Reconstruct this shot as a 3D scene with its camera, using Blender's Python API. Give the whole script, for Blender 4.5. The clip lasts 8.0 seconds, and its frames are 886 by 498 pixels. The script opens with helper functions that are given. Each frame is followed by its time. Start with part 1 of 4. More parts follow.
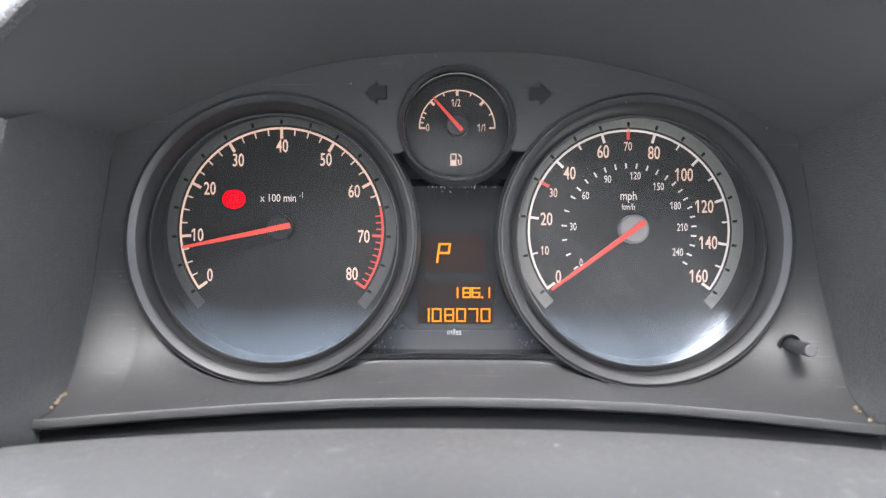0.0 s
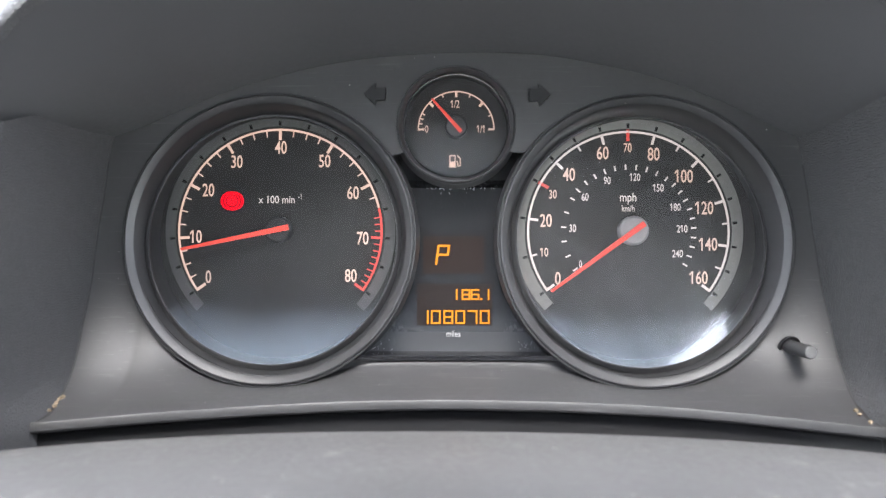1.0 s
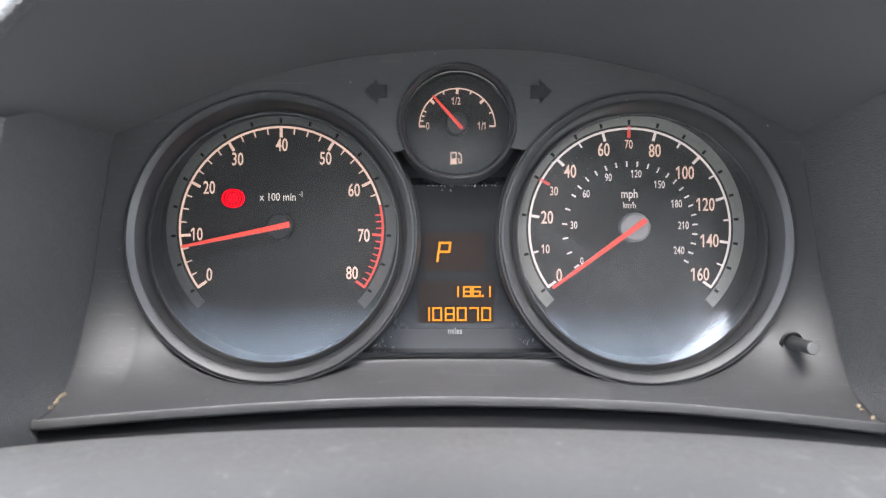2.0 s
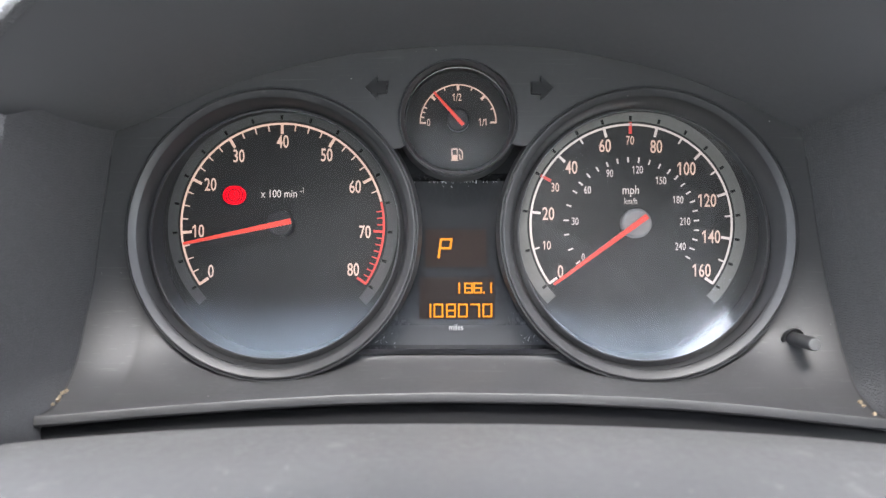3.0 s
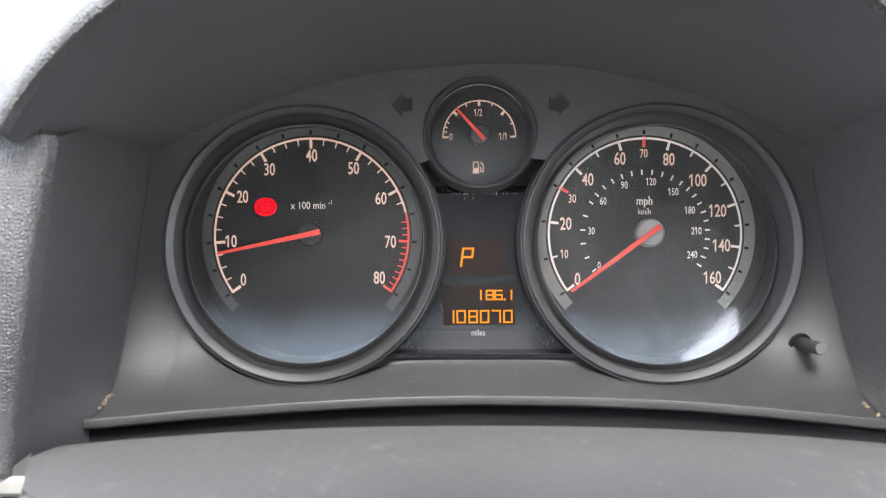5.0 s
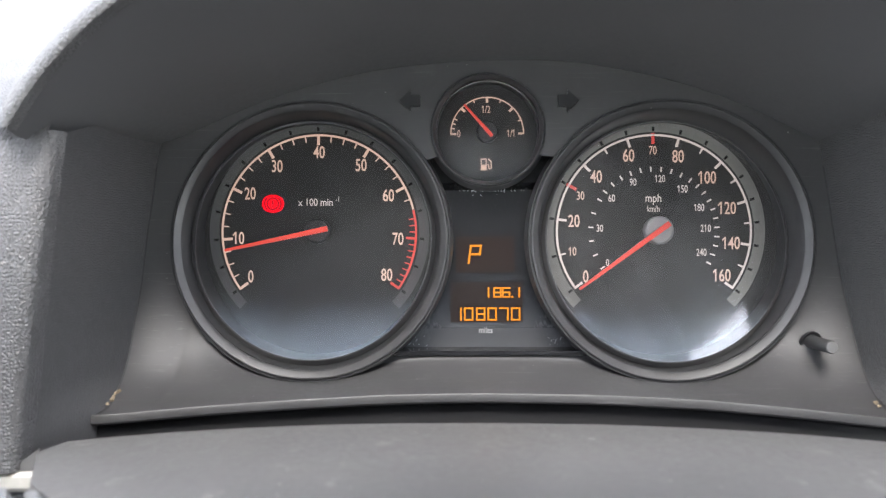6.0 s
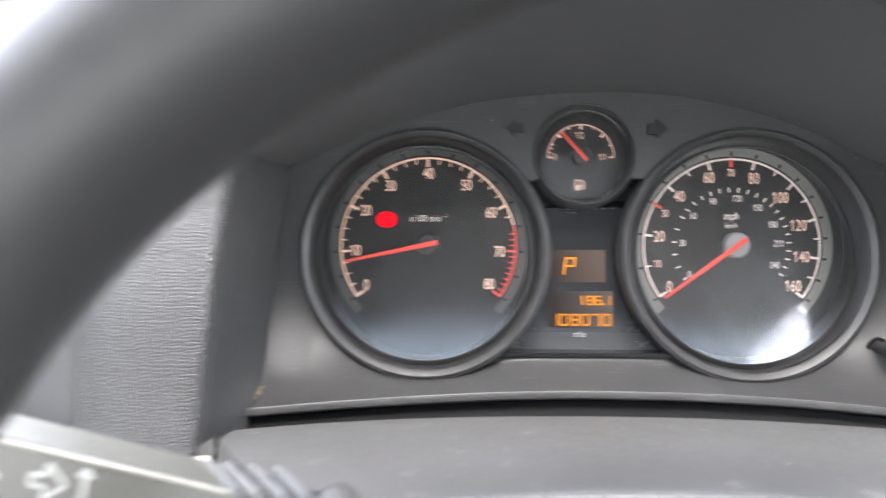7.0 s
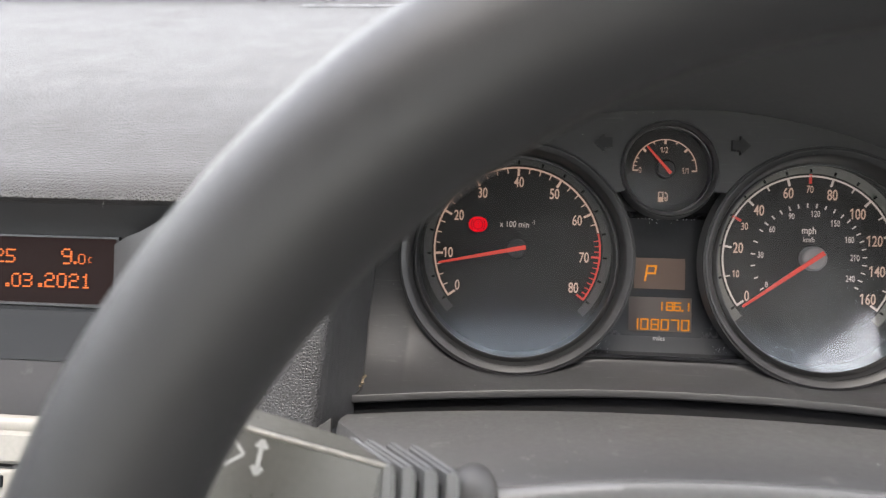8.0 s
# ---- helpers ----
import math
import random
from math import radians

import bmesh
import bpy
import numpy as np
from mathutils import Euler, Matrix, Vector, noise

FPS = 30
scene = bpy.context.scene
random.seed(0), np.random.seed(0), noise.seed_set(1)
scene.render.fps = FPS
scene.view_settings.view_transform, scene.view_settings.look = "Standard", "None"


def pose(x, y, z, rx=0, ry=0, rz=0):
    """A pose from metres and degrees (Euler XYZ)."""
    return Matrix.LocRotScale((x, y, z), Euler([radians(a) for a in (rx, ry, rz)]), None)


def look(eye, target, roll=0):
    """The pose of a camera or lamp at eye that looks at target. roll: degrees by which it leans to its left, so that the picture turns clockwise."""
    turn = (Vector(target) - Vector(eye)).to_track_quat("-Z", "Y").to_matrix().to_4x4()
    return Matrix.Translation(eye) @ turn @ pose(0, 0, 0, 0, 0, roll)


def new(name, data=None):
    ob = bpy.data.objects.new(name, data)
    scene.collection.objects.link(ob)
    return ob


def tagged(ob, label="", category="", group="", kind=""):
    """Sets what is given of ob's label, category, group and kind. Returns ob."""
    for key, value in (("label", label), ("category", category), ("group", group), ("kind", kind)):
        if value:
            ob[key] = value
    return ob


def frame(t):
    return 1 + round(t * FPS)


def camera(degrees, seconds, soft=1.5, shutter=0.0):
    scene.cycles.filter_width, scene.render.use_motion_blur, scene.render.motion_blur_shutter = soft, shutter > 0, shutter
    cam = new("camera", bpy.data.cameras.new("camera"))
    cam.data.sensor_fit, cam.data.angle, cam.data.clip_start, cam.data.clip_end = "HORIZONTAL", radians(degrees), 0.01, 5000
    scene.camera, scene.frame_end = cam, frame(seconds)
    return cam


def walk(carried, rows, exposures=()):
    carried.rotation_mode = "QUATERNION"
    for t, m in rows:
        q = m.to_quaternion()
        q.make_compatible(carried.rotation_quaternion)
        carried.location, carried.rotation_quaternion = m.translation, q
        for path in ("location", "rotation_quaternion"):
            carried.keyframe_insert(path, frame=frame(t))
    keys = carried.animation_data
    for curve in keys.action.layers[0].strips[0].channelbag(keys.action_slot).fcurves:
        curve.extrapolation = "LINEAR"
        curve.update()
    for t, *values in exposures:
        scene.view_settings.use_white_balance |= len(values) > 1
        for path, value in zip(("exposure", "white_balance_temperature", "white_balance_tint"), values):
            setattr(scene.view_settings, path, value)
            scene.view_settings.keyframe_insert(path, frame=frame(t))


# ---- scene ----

# The dash leans back: D carries the dash's own axes (x right, y ahead, z up the dial faces) into the world.
D = pose(0, 0, 1.0, -22, 0, 0)
cam = camera(64.5, 8.0, soft=1.2, shutter=0.7)
cam.data.dof.use_dof, cam.data.dof.focus_distance, cam.data.dof.aperture_fstop = True, 0.365, 10.0
PATH = [
    (0, (0.00737, 0.00905, 0.00003), (0.00116, 0.40905, 0.00188), 0.06),
    (0.5, (0.00641, 0.00893, -0.00270), (-0.00011, 0.40893, 0.00017), 0.15),
    (1, (0.00801, 0.00998, 0.00080), (0.00152, 0.40998, 0.00270), 0.03),
    (1.5, (0.00653, 0.01027, -0.00105), (0.00123, 0.41027, 0.00202), -0.07),
    (3, (0.00791, 0.01034, -0.00130), (0.00016, 0.41034, -0.00049), -0.17),
    (3.5, (0.00777, 0.00915, -0.00078), (0.00013, 0.40915, -0.00066), -0.25),
    (4, (0.00274, 0.00113, 0.00052), (-0.00500, 0.40113, 0.00092), -0.24),
    (4.5, (-0.00164, -0.00540, 0.00514), (-0.00944, 0.39460, 0.00433), -0.34),
    (6, (-0.00237, -0.00399, 0.00351), (-0.01457, 0.39601, 0.00209), -0.25),
    (6.5, (-0.00348, -0.00935, 0.00419), (-0.02154, 0.39065, 0.00413), -0.17),
    (6.6, (-0.01060, -0.01253, 0.00472), (-0.02626, 0.38747, 0.00465), 0.03),
    (6.7, (-0.01557, -0.01752, 0.00598), (-0.03381, 0.38248, 0.00502), -0.17),
    (6.8, (-0.02559, -0.02461, 0.00753), (-0.04235, 0.37539, 0.00572), -0.12),
    (6.9, (-0.03761, -0.03420, 0.00910), (-0.05326, 0.36580, 0.00748), -0.01),
    (7, (-0.04980, -0.04329, 0.01002), (-0.06575, 0.35671, 0.00865), -0.00),
    (7.1, (-0.05783, -0.05077, 0.01015), (-0.07714, 0.34923, 0.00909), 0.07),
    (7.2, (-0.06361, -0.05767, 0.01232), (-0.08573, 0.34233, 0.00912), 0.47),
    (7.3, (-0.06832, -0.06041, 0.01237), (-0.09085, 0.33959, 0.00970), 0.73),
    (7.5, (-0.07795, -0.06734, 0.01184), (-0.10382, 0.33266, 0.01056), 1.11),
    (8, (-0.07992, -0.07060, 0.01294), (-0.11473, 0.32940, 0.00979), 1.72),
]
walk(cam, [(t, D @ look(eye, target, roll)) for t, eye, target, roll in PATH], exposures=[(0, 4.16, 6500, 11), (3.2, 4.09, 6500, 11), (4.0, 4.15, 6560, 11), (4.6, 3.94, 6640, 11), (6.5, 3.79, 6670, 11), (7.1, 4.12, 6750, 11), (7.5, 3.55, 7050, 12), (7.8, 3.2, 7100, 12), (8, 3.2, 7100, 12)])

# ---- world and sun: bright thin overcast ----
world = bpy.data.worlds.new("sky")
scene.world = world
world.use_nodes = True
wn = world.node_tree
sky = wn.nodes.new("ShaderNodeTexSky")
sky.sky_type, sky.sun_disc = "NISHITA", False
SUN_UP, SUN_AT = 74, 184  # height, and bearing from straight ahead towards the right
sky.sun_elevation, sky.sun_rotation = radians(SUN_UP), radians(SUN_AT)
sky.air_density, sky.dust_density = 1.0, 1.5
pale = wn.nodes.new("ShaderNodeHueSaturation")  # thin cloud pales the blue
pale.inputs["Saturation"].default_value = 0.37
wn.links.new(sky.outputs[0], pale.inputs["Color"])
wn.links.new(pale.outputs[0], wn.nodes["Background"].inputs[0])
wn.nodes["Background"].inputs[1].default_value = 0.2

sun = new("sun", bpy.data.lights.new("sun", "SUN"))
sun.data.energy, sun.data.angle, sun.data.color = 0.48, radians(26), (1.0, 0.99, 0.975)
sun_way = Vector((math.sin(radians(SUN_AT)) * math.cos(radians(SUN_UP)), math.cos(radians(SUN_AT)) * math.cos(radians(SUN_UP)), math.sin(radians(SUN_UP))))
sun.matrix_world = look(sun_way * 6, (0, 0, 0))


# ---- materials ----
def nodes_of(name):
    m = bpy.data.materials.new(name)
    m.use_nodes = True
    t = m.node_tree
    return m, t, t.nodes["Principled BSDF"]


def plain(name, colour, rough=0.5, metal=0.0, vary=0.12, grain=0.0, grain_size=0.001, stretch=(1, 1, 1), rough_vary=0.1, wear=0.0, specks=0.0, streaks=0.0, spec=0.5, coat=0.0):
    """A surface with stains at two scales and, where asked, a leather or pebble grain."""
    m, t, b = nodes_of(name)
    n, l = t.nodes, t.links
    co = n.new("ShaderNodeTexCoord")
    big = n.new("ShaderNodeTexNoise")
    big.inputs["Scale"].default_value, big.inputs["Detail"].default_value = 22, 5
    fine = n.new("ShaderNodeTexNoise")
    fine.inputs["Scale"].default_value, fine.inputs["Detail"].default_value = 420, 3
    for tex in (big, fine):
        l.new(co.outputs["Object"], tex.inputs["Vector"])
    both = n.new("ShaderNodeMath")
    both.operation = "ADD"
    l.new(big.outputs[0], both.inputs[0])
    l.new(fine.outputs[0], both.inputs[1])
    ramp = n.new("ShaderNodeMapRange")
    ramp.inputs["From Min"].default_value, ramp.inputs["From Max"].default_value = 0.6, 1.4
    ramp.inputs["To Min"].default_value, ramp.inputs["To Max"].default_value = 1 - vary, 1 + vary
    l.new(both.outputs[0], ramp.inputs["Value"])
    mul = n.new("ShaderNodeVectorMath")
    mul.operation = "SCALE"
    mul.inputs[0].default_value = colour
    l.new(ramp.outputs[0], mul.inputs["Scale"])
    colour_out = mul.outputs[0]
    for kind, amount in (("scuff", wear), ("streak", streaks), ("speck", specks)):
        if not amount:
            continue
        if kind == "scuff":
            sp = n.new("ShaderNodeTexNoise")
            sp.inputs["Scale"].default_value, sp.inputs["Detail"].default_value, sp.inputs["Roughness"].default_value = 75, 6, 0.62
            cut = n.new("ShaderNodeMapRange")
            cut.inputs["From Min"].default_value, cut.inputs["From Max"].default_value = 0.61, 0.75
            value = sp.outputs[0]
        elif kind == "streak":
            # fine scratches along the surface
            sp = n.new("ShaderNodeTexNoise")
            sp.inputs["Scale"].default_value, sp.inputs["Detail"].default_value, sp.inputs["Distortion"].default_value = 1.0, 3, 0.3
            cut = n.new("ShaderNodeMapRange")
            cut.inputs["From Min"].default_value, cut.inputs["From Max"].default_value = 0.62, 0.72
            value = sp.outputs[0]
        else:
            sp = n.new("ShaderNodeTexVoronoi")
            sp.inputs["Scale"].default_value = 130
            size = n.new("ShaderNodeMath")
            size.operation = "MULTIPLY_ADD"
            size.inputs[1].default_value, size.inputs[2].default_value = -0.065, 0.0
            apart = n.new("ShaderNodeSeparateColor")
            l.new(sp.outputs["Color"], apart.inputs[0])
            l.new(apart.outputs[0], size.inputs[0])
            near = n.new("ShaderNodeMath")
            l.new(sp.outputs["Distance"], near.inputs[0])
            l.new(size.outputs[0], near.inputs[1])
            cut = n.new("ShaderNodeMapRange")
            cut.inputs["From Min"].default_value, cut.inputs["From Max"].default_value = -0.01, -0.03
            value = near.outputs[0]
        if kind == "streak":
            along = n.new("ShaderNodeMapping")
            along.inputs["Scale"].default_value, along.inputs["Rotation"].default_value = (28, 400, 1100), (0, 0.06, 0)
            l.new(co.outputs["Object"], along.inputs["Vector"])
            l.new(along.outputs[0], sp.inputs["Vector"])
        else:
            l.new(co.outputs["Object"], sp.inputs["Vector"])
        cut.inputs["To Max"].default_value = amount
        l.new(value, cut.inputs["Value"])
        dust = n.new("ShaderNodeMix")
        dust.data_type = "RGBA"
        dust.inputs["B"].default_value = (0.26, 0.25, 0.24, 1)
        l.new(cut.outputs[0], dust.inputs["Factor"])
        l.new(colour_out, dust.inputs["A"])
        colour_out = dust.outputs["Result"]
    l.new(colour_out, b.inputs["Base Color"])
    rr = n.new("ShaderNodeMapRange")
    rr.inputs["From Min"].default_value, rr.inputs["From Max"].default_value = 0.6, 1.4
    rr.inputs["To Min"].default_value, rr.inputs["To Max"].default_value = max(rough - rough_vary, 0.02), min(rough + rough_vary, 1)
    l.new(both.outputs[0], rr.inputs["Value"])
    l.new(rr.outputs[0], b.inputs["Roughness"])
    b.inputs["Metallic"].default_value = metal
    b.inputs["Specular IOR Level"].default_value = spec
    b.inputs["Coat Weight"].default_value = coat
    bump = n.new("ShaderNodeBump")
    bump.inputs["Distance"].default_value = grain_size * 0.2 * max(grain, 1.0) if grain else 0.0004
    if grain:
        mp = n.new("ShaderNodeMapping")
        mp.inputs["Scale"].default_value = [s / grain_size for s in stretch]
        warp = n.new("ShaderNodeTexNoise")
        warp.inputs["Scale"].default_value = 0.6 / grain_size
        l.new(co.outputs["Object"], warp.inputs["Vector"])
        add = n.new("ShaderNodeVectorMath")
        add.operation = "MULTIPLY_ADD"
        add.inputs[1].default_value = (grain_size * 0.5,) * 3
        l.new(warp.outputs["Color"], add.inputs[0])
        l.new(co.outputs["Object"], add.inputs[2])
        l.new(add.outputs[0], mp.inputs["Vector"])
        vor = n.new("ShaderNodeTexVoronoi")
        vor.feature = "DISTANCE_TO_EDGE"
        vor.inputs["Scale"].default_value, vor.inputs["Randomness"].default_value = 1.0, 0.72
        l.new(mp.outputs[0], vor.inputs["Vector"])
        pebble = n.new("ShaderNodeMapRange")
        pebble.interpolation_type = "SMOOTHSTEP"
        pebble.inputs["From Max"].default_value = 0.3
        l.new(vor.outputs["Distance"], pebble.inputs["Value"])
        l.new(pebble.outputs[0], bump.inputs["Height"])
        bump.inputs["Strength"].default_value = min(grain, 1.0)
    else:
        l.new(fine.outputs[0], bump.inputs["Height"])
        bump.inputs["Strength"].default_value = 0.03
    l.new(bump.outputs[0], b.inputs["Normal"])
    return m


def lit(name, colour, strength, base=(0.02, 0.02, 0.02), spec=0.12):
    m, t, b = nodes_of(name)
    b.inputs["Base Color"].default_value = (*base, 1)
    b.inputs["Roughness"].default_value = 0.5
    b.inputs["Specular IOR Level"].default_value = spec
    b.inputs["Emission Color"].default_value = (*colour, 1)
    b.inputs["Emission Strength"].default_value = strength
    return m


def lcd(name, colour, strength, base, sheen):
    """A dim lit liquid crystal pane whose reflector turns shiny when seen askew."""
    m = lit(name, colour, strength, base, 0.12)
    t = m.node_tree
    n, l = t.nodes, t.links
    gl, mix, lw, ramp = (n.new("ShaderNode" + k) for k in ("BsdfGlossy", "MixShader", "LayerWeight", "MapRange"))
    gl.inputs["Color"].default_value, gl.inputs["Roughness"].default_value = (*sheen, 1), 0.5
    ramp.inputs["From Min"].default_value, ramp.inputs["From Max"].default_value, ramp.inputs["To Max"].default_value = 0.007, 0.02, 0.11
    l.new(lw.outputs["Facing"], ramp.inputs["Value"])
    l.new(ramp.outputs[0], mix.inputs[0])
    l.new(n["Principled BSDF"].outputs[0], mix.inputs[1])
    l.new(gl.outputs[0], mix.inputs[2])
    l.new(mix.outputs[0], n["Material Output"].inputs["Surface"])
    return m


def clear(name, ior=1.45, rough=0.03, scratches=(0.0, 0.0), haze=0.33, centre=None, tint=(1, 1, 1), dust=0.0, reach=0.056):
    """A clear cover: straight through, with a Fresnel gloss; a worn one spreads it along wiping marks round its
    centre. dust is the strength of a painted reflection veil.
    """
    m = bpy.data.materials.new(name)
    m.use_nodes = True
    t = m.node_tree
    n, l = t.nodes, t.links
    n.remove(n["Principled BSDF"])
    tr, gl, hz, two, mix, lw, steep, fr = (n.new("ShaderNode" + k) for k in ("BsdfTransparent", "BsdfGlossy", "BsdfGlossy", "MixShader", "MixShader", "LayerWeight", "Math", "MapRange"))
    tr.inputs[0].default_value = (*tint, 1)
    steep.operation = "POWER"
    steep.inputs[1].default_value = 5
    l.new(lw.outputs["Facing"], steep.inputs[0])
    l.new(steep.outputs[0], fr.inputs["Value"])
    fr.inputs["To Min"].default_value = ((ior - 1) / (ior + 1)) ** 2
    gl.inputs["Roughness"].default_value, hz.inputs["Roughness"].default_value = rough, haze
    two.inputs[0].default_value = 0.0
    l.new(gl.outputs[0], two.inputs[1])
    l.new(hz.outputs[0], two.inputs[2])
    amount = fr.outputs[0]
    if centre:
        co = n.new("ShaderNodeTexCoord")
        off = n.new("ShaderNodeVectorMath")
        off.operation = "SUBTRACT"
        off.inputs[1].default_value = centre
        l.new(co.outputs["Object"], off.inputs[0])
        xyz = n.new("ShaderNodeSeparateXYZ")
        l.new(off.outputs[0], xyz.inputs[0])
        far, turn = n.new("ShaderNodeVectorMath"), n.new("ShaderNodeMath")
        far.operation, turn.operation = "LENGTH", "ARCTAN2"
        l.new(off.outputs[0], far.inputs[0])
        l.new(xyz.outputs["X"], turn.inputs[0])
        l.new(xyz.outputs["Z"], turn.inputs[1])
        put = n.new("ShaderNodeCombineXYZ")
        l.new(far.outputs["Value"], put.inputs["X"])
        l.new(turn.outputs[0], put.inputs["Y"])
        mp = n.new("ShaderNodeMapping")
        mp.inputs["Scale"].default_value = (800, 4.0, 1)
        nz = n.new("ShaderNodeTexNoise")
        nz.inputs["Scale"].default_value, nz.inputs["Detail"].default_value, nz.inputs["Distortion"].default_value = 1.0, 2, 0.5
        l.new(put.outputs[0], mp.inputs["Vector"])
        l.new(mp.outputs[0], nz.inputs["Vector"])
        smear = n.new("ShaderNodeTexNoise")
        smear.inputs["Scale"].default_value, smear.inputs["Detail"].default_value = 28, 1
        l.new(off.outputs[0], smear.inputs["Vector"])
        both = n.new("ShaderNodeMath")
        both.operation = "MULTIPLY"
        l.new(nz.outputs[0], both.inputs[0])
        l.new(smear.outputs[0], both.inputs[1])
        rg = n.new("ShaderNodeMapRange")
        rg.inputs["From Min"].default_value, rg.inputs["From Max"].default_value = 0.16, 0.36
        rg.inputs["To Min"].default_value, rg.inputs["To Max"].default_value = scratches
        l.new(both.outputs[0], rg.inputs["Value"])
        l.new(rg.outputs[0], two.inputs[0])
        gain = n.new("ShaderNodeMapRange")
        gain.inputs["From Min"].default_value, gain.inputs["From Max"].default_value = 0.16, 0.36
        gain.inputs["To Min"].default_value, gain.inputs["To Max"].default_value = 0.78, 1.35
        l.new(both.outputs[0], gain.inputs["Value"])
        more = n.new("ShaderNodeMath")
        more.operation = "MULTIPLY"
        l.new(fr.outputs[0], more.inputs[0])
        l.new(gain.outputs[0], more.inputs[1])
        amount = more.outputs[0]
    l.new(amount, mix.inputs[0])
    l.new(tr.outputs[0], mix.inputs[1])
    l.new(two.outputs[0], mix.inputs[2])
    last = mix.outputs[0]
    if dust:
        # a bluish diffuse veil, painted in for reflected sky, varied by the wiping marks
        veil, cover = n.new("ShaderNodeBsdfDiffuse"), n.new("ShaderNodeMixShader")
        veil.inputs[0].default_value = (0.58, 0.74, 0.92, 1)
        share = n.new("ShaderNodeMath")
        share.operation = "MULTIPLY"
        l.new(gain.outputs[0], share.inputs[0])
        # the painted veil grows down the lower slope, with an uneven upper border
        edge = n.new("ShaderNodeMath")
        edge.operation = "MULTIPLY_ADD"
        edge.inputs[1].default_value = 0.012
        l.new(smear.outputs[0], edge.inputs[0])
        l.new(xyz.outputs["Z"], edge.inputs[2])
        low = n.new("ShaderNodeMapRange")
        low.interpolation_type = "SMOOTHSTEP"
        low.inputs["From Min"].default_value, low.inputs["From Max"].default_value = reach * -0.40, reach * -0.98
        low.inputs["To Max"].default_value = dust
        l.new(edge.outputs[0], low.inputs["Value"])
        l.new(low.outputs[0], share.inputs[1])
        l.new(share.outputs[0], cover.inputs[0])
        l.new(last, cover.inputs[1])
        l.new(veil.outputs[0], cover.inputs[2])
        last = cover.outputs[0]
    l.new(last, n["Material Output"].inputs["Surface"])
    return m


def scuffed_panel(name):
    """Gloss black, rubbed dull and dusty towards its sides, with a reflection gradient painted in at its foot."""
    m, t, b = nodes_of(name)
    n, l = t.nodes, t.links
    co = n.new("ShaderNodeTexCoord")
    xyz = n.new("ShaderNodeSeparateXYZ")
    l.new(co.outputs["Object"], xyz.inputs[0])
    mid, side = n.new("ShaderNodeMath"), n.new("ShaderNodeMath")
    mid.operation, side.operation = "SUBTRACT", "ABSOLUTE"
    mid.inputs[1].default_value = 0.0087
    l.new(xyz.outputs["X"], mid.inputs[0])
    l.new(mid.outputs[0], side.inputs[0])
    edge = n.new("ShaderNodeMapRange")
    edge.inputs["From Min"].default_value, edge.inputs["From Max"].default_value = 0.021, 0.038
    l.new(side.outputs[0], edge.inputs["Value"])
    nz = n.new("ShaderNodeTexNoise")
    nz.inputs["Scale"].default_value, nz.inputs["Detail"].default_value, nz.inputs["Roughness"].default_value, nz.inputs["Distortion"].default_value = 700, 8, 0.7, 0.8
    along = n.new("ShaderNodeMapping")
    along.inputs["Rotation"].default_value, along.inputs["Scale"].default_value = (0, 0.5, 0), (1, 1, 0.5)
    l.new(co.outputs["Object"], along.inputs["Vector"])
    l.new(along.outputs[0], nz.inputs["Vector"])
    cut = n.new("ShaderNodeMapRange")
    cut.inputs["From Min"].default_value, cut.inputs["From Max"].default_value = 0.5, 0.8
    l.new(nz.outputs[0], cut.inputs["Value"])
    crown, either = n.new("ShaderNodeMapRange"), n.new("ShaderNodeMath")
    crown.inputs["From Min"].default_value, crown.inputs["From Max"].default_value, crown.inputs["To Max"].default_value = 0.086, 0.104, 0.2
    l.new(xyz.outputs["Z"], crown.inputs["Value"])
    # smooth paling down to the foot, painted in for what the gloss reflects
    foot = n.new("ShaderNodeMapRange")
    foot.inputs["From Min"].default_value, foot.inputs["From Max"].default_value, foot.inputs["To Max"].default_value = 0.046, 0.025, 0.3
    l.new(xyz.outputs["Z"], foot.inputs["Value"])
    either.operation = "MAXIMUM"
    l.new(edge.outputs[0], either.inputs[0])
    l.new(crown.outputs[0], either.inputs[1])
    amount = n.new("ShaderNodeMath")
    rubbed = n.new("ShaderNodeMath")
    rubbed.operation, amount.operation = "MULTIPLY", "MULTIPLY_ADD"
    l.new(either.outputs[0], rubbed.inputs[0])
    l.new(cut.outputs[0], rubbed.inputs[1])
    l.new(foot.outputs[0], amount.inputs[0])
    amount.inputs[1].default_value, amount.use_clamp = 0.9, True
    l.new(rubbed.outputs[0], amount.inputs[2])
    mix = n.new("ShaderNodeMix")
    mix.data_type = "RGBA"
    mix.inputs["A"].default_value, mix.inputs["B"].default_value = (0.013, 0.0135, 0.0145, 1), (0.095, 0.097, 0.10, 1)
    l.new(amount.outputs[0], mix.inputs["Factor"])
    l.new(mix.outputs["Result"], b.inputs["Base Color"])
    rr = n.new("ShaderNodeMapRange")
    rr.inputs["To Min"].default_value, rr.inputs["To Max"].default_value = 0.2, 0.7
    l.new(amount.outputs[0], rr.inputs["Value"])
    l.new(rr.outputs[0], b.inputs["Roughness"])
    b.inputs["Specular IOR Level"].default_value = 0.45
    return m


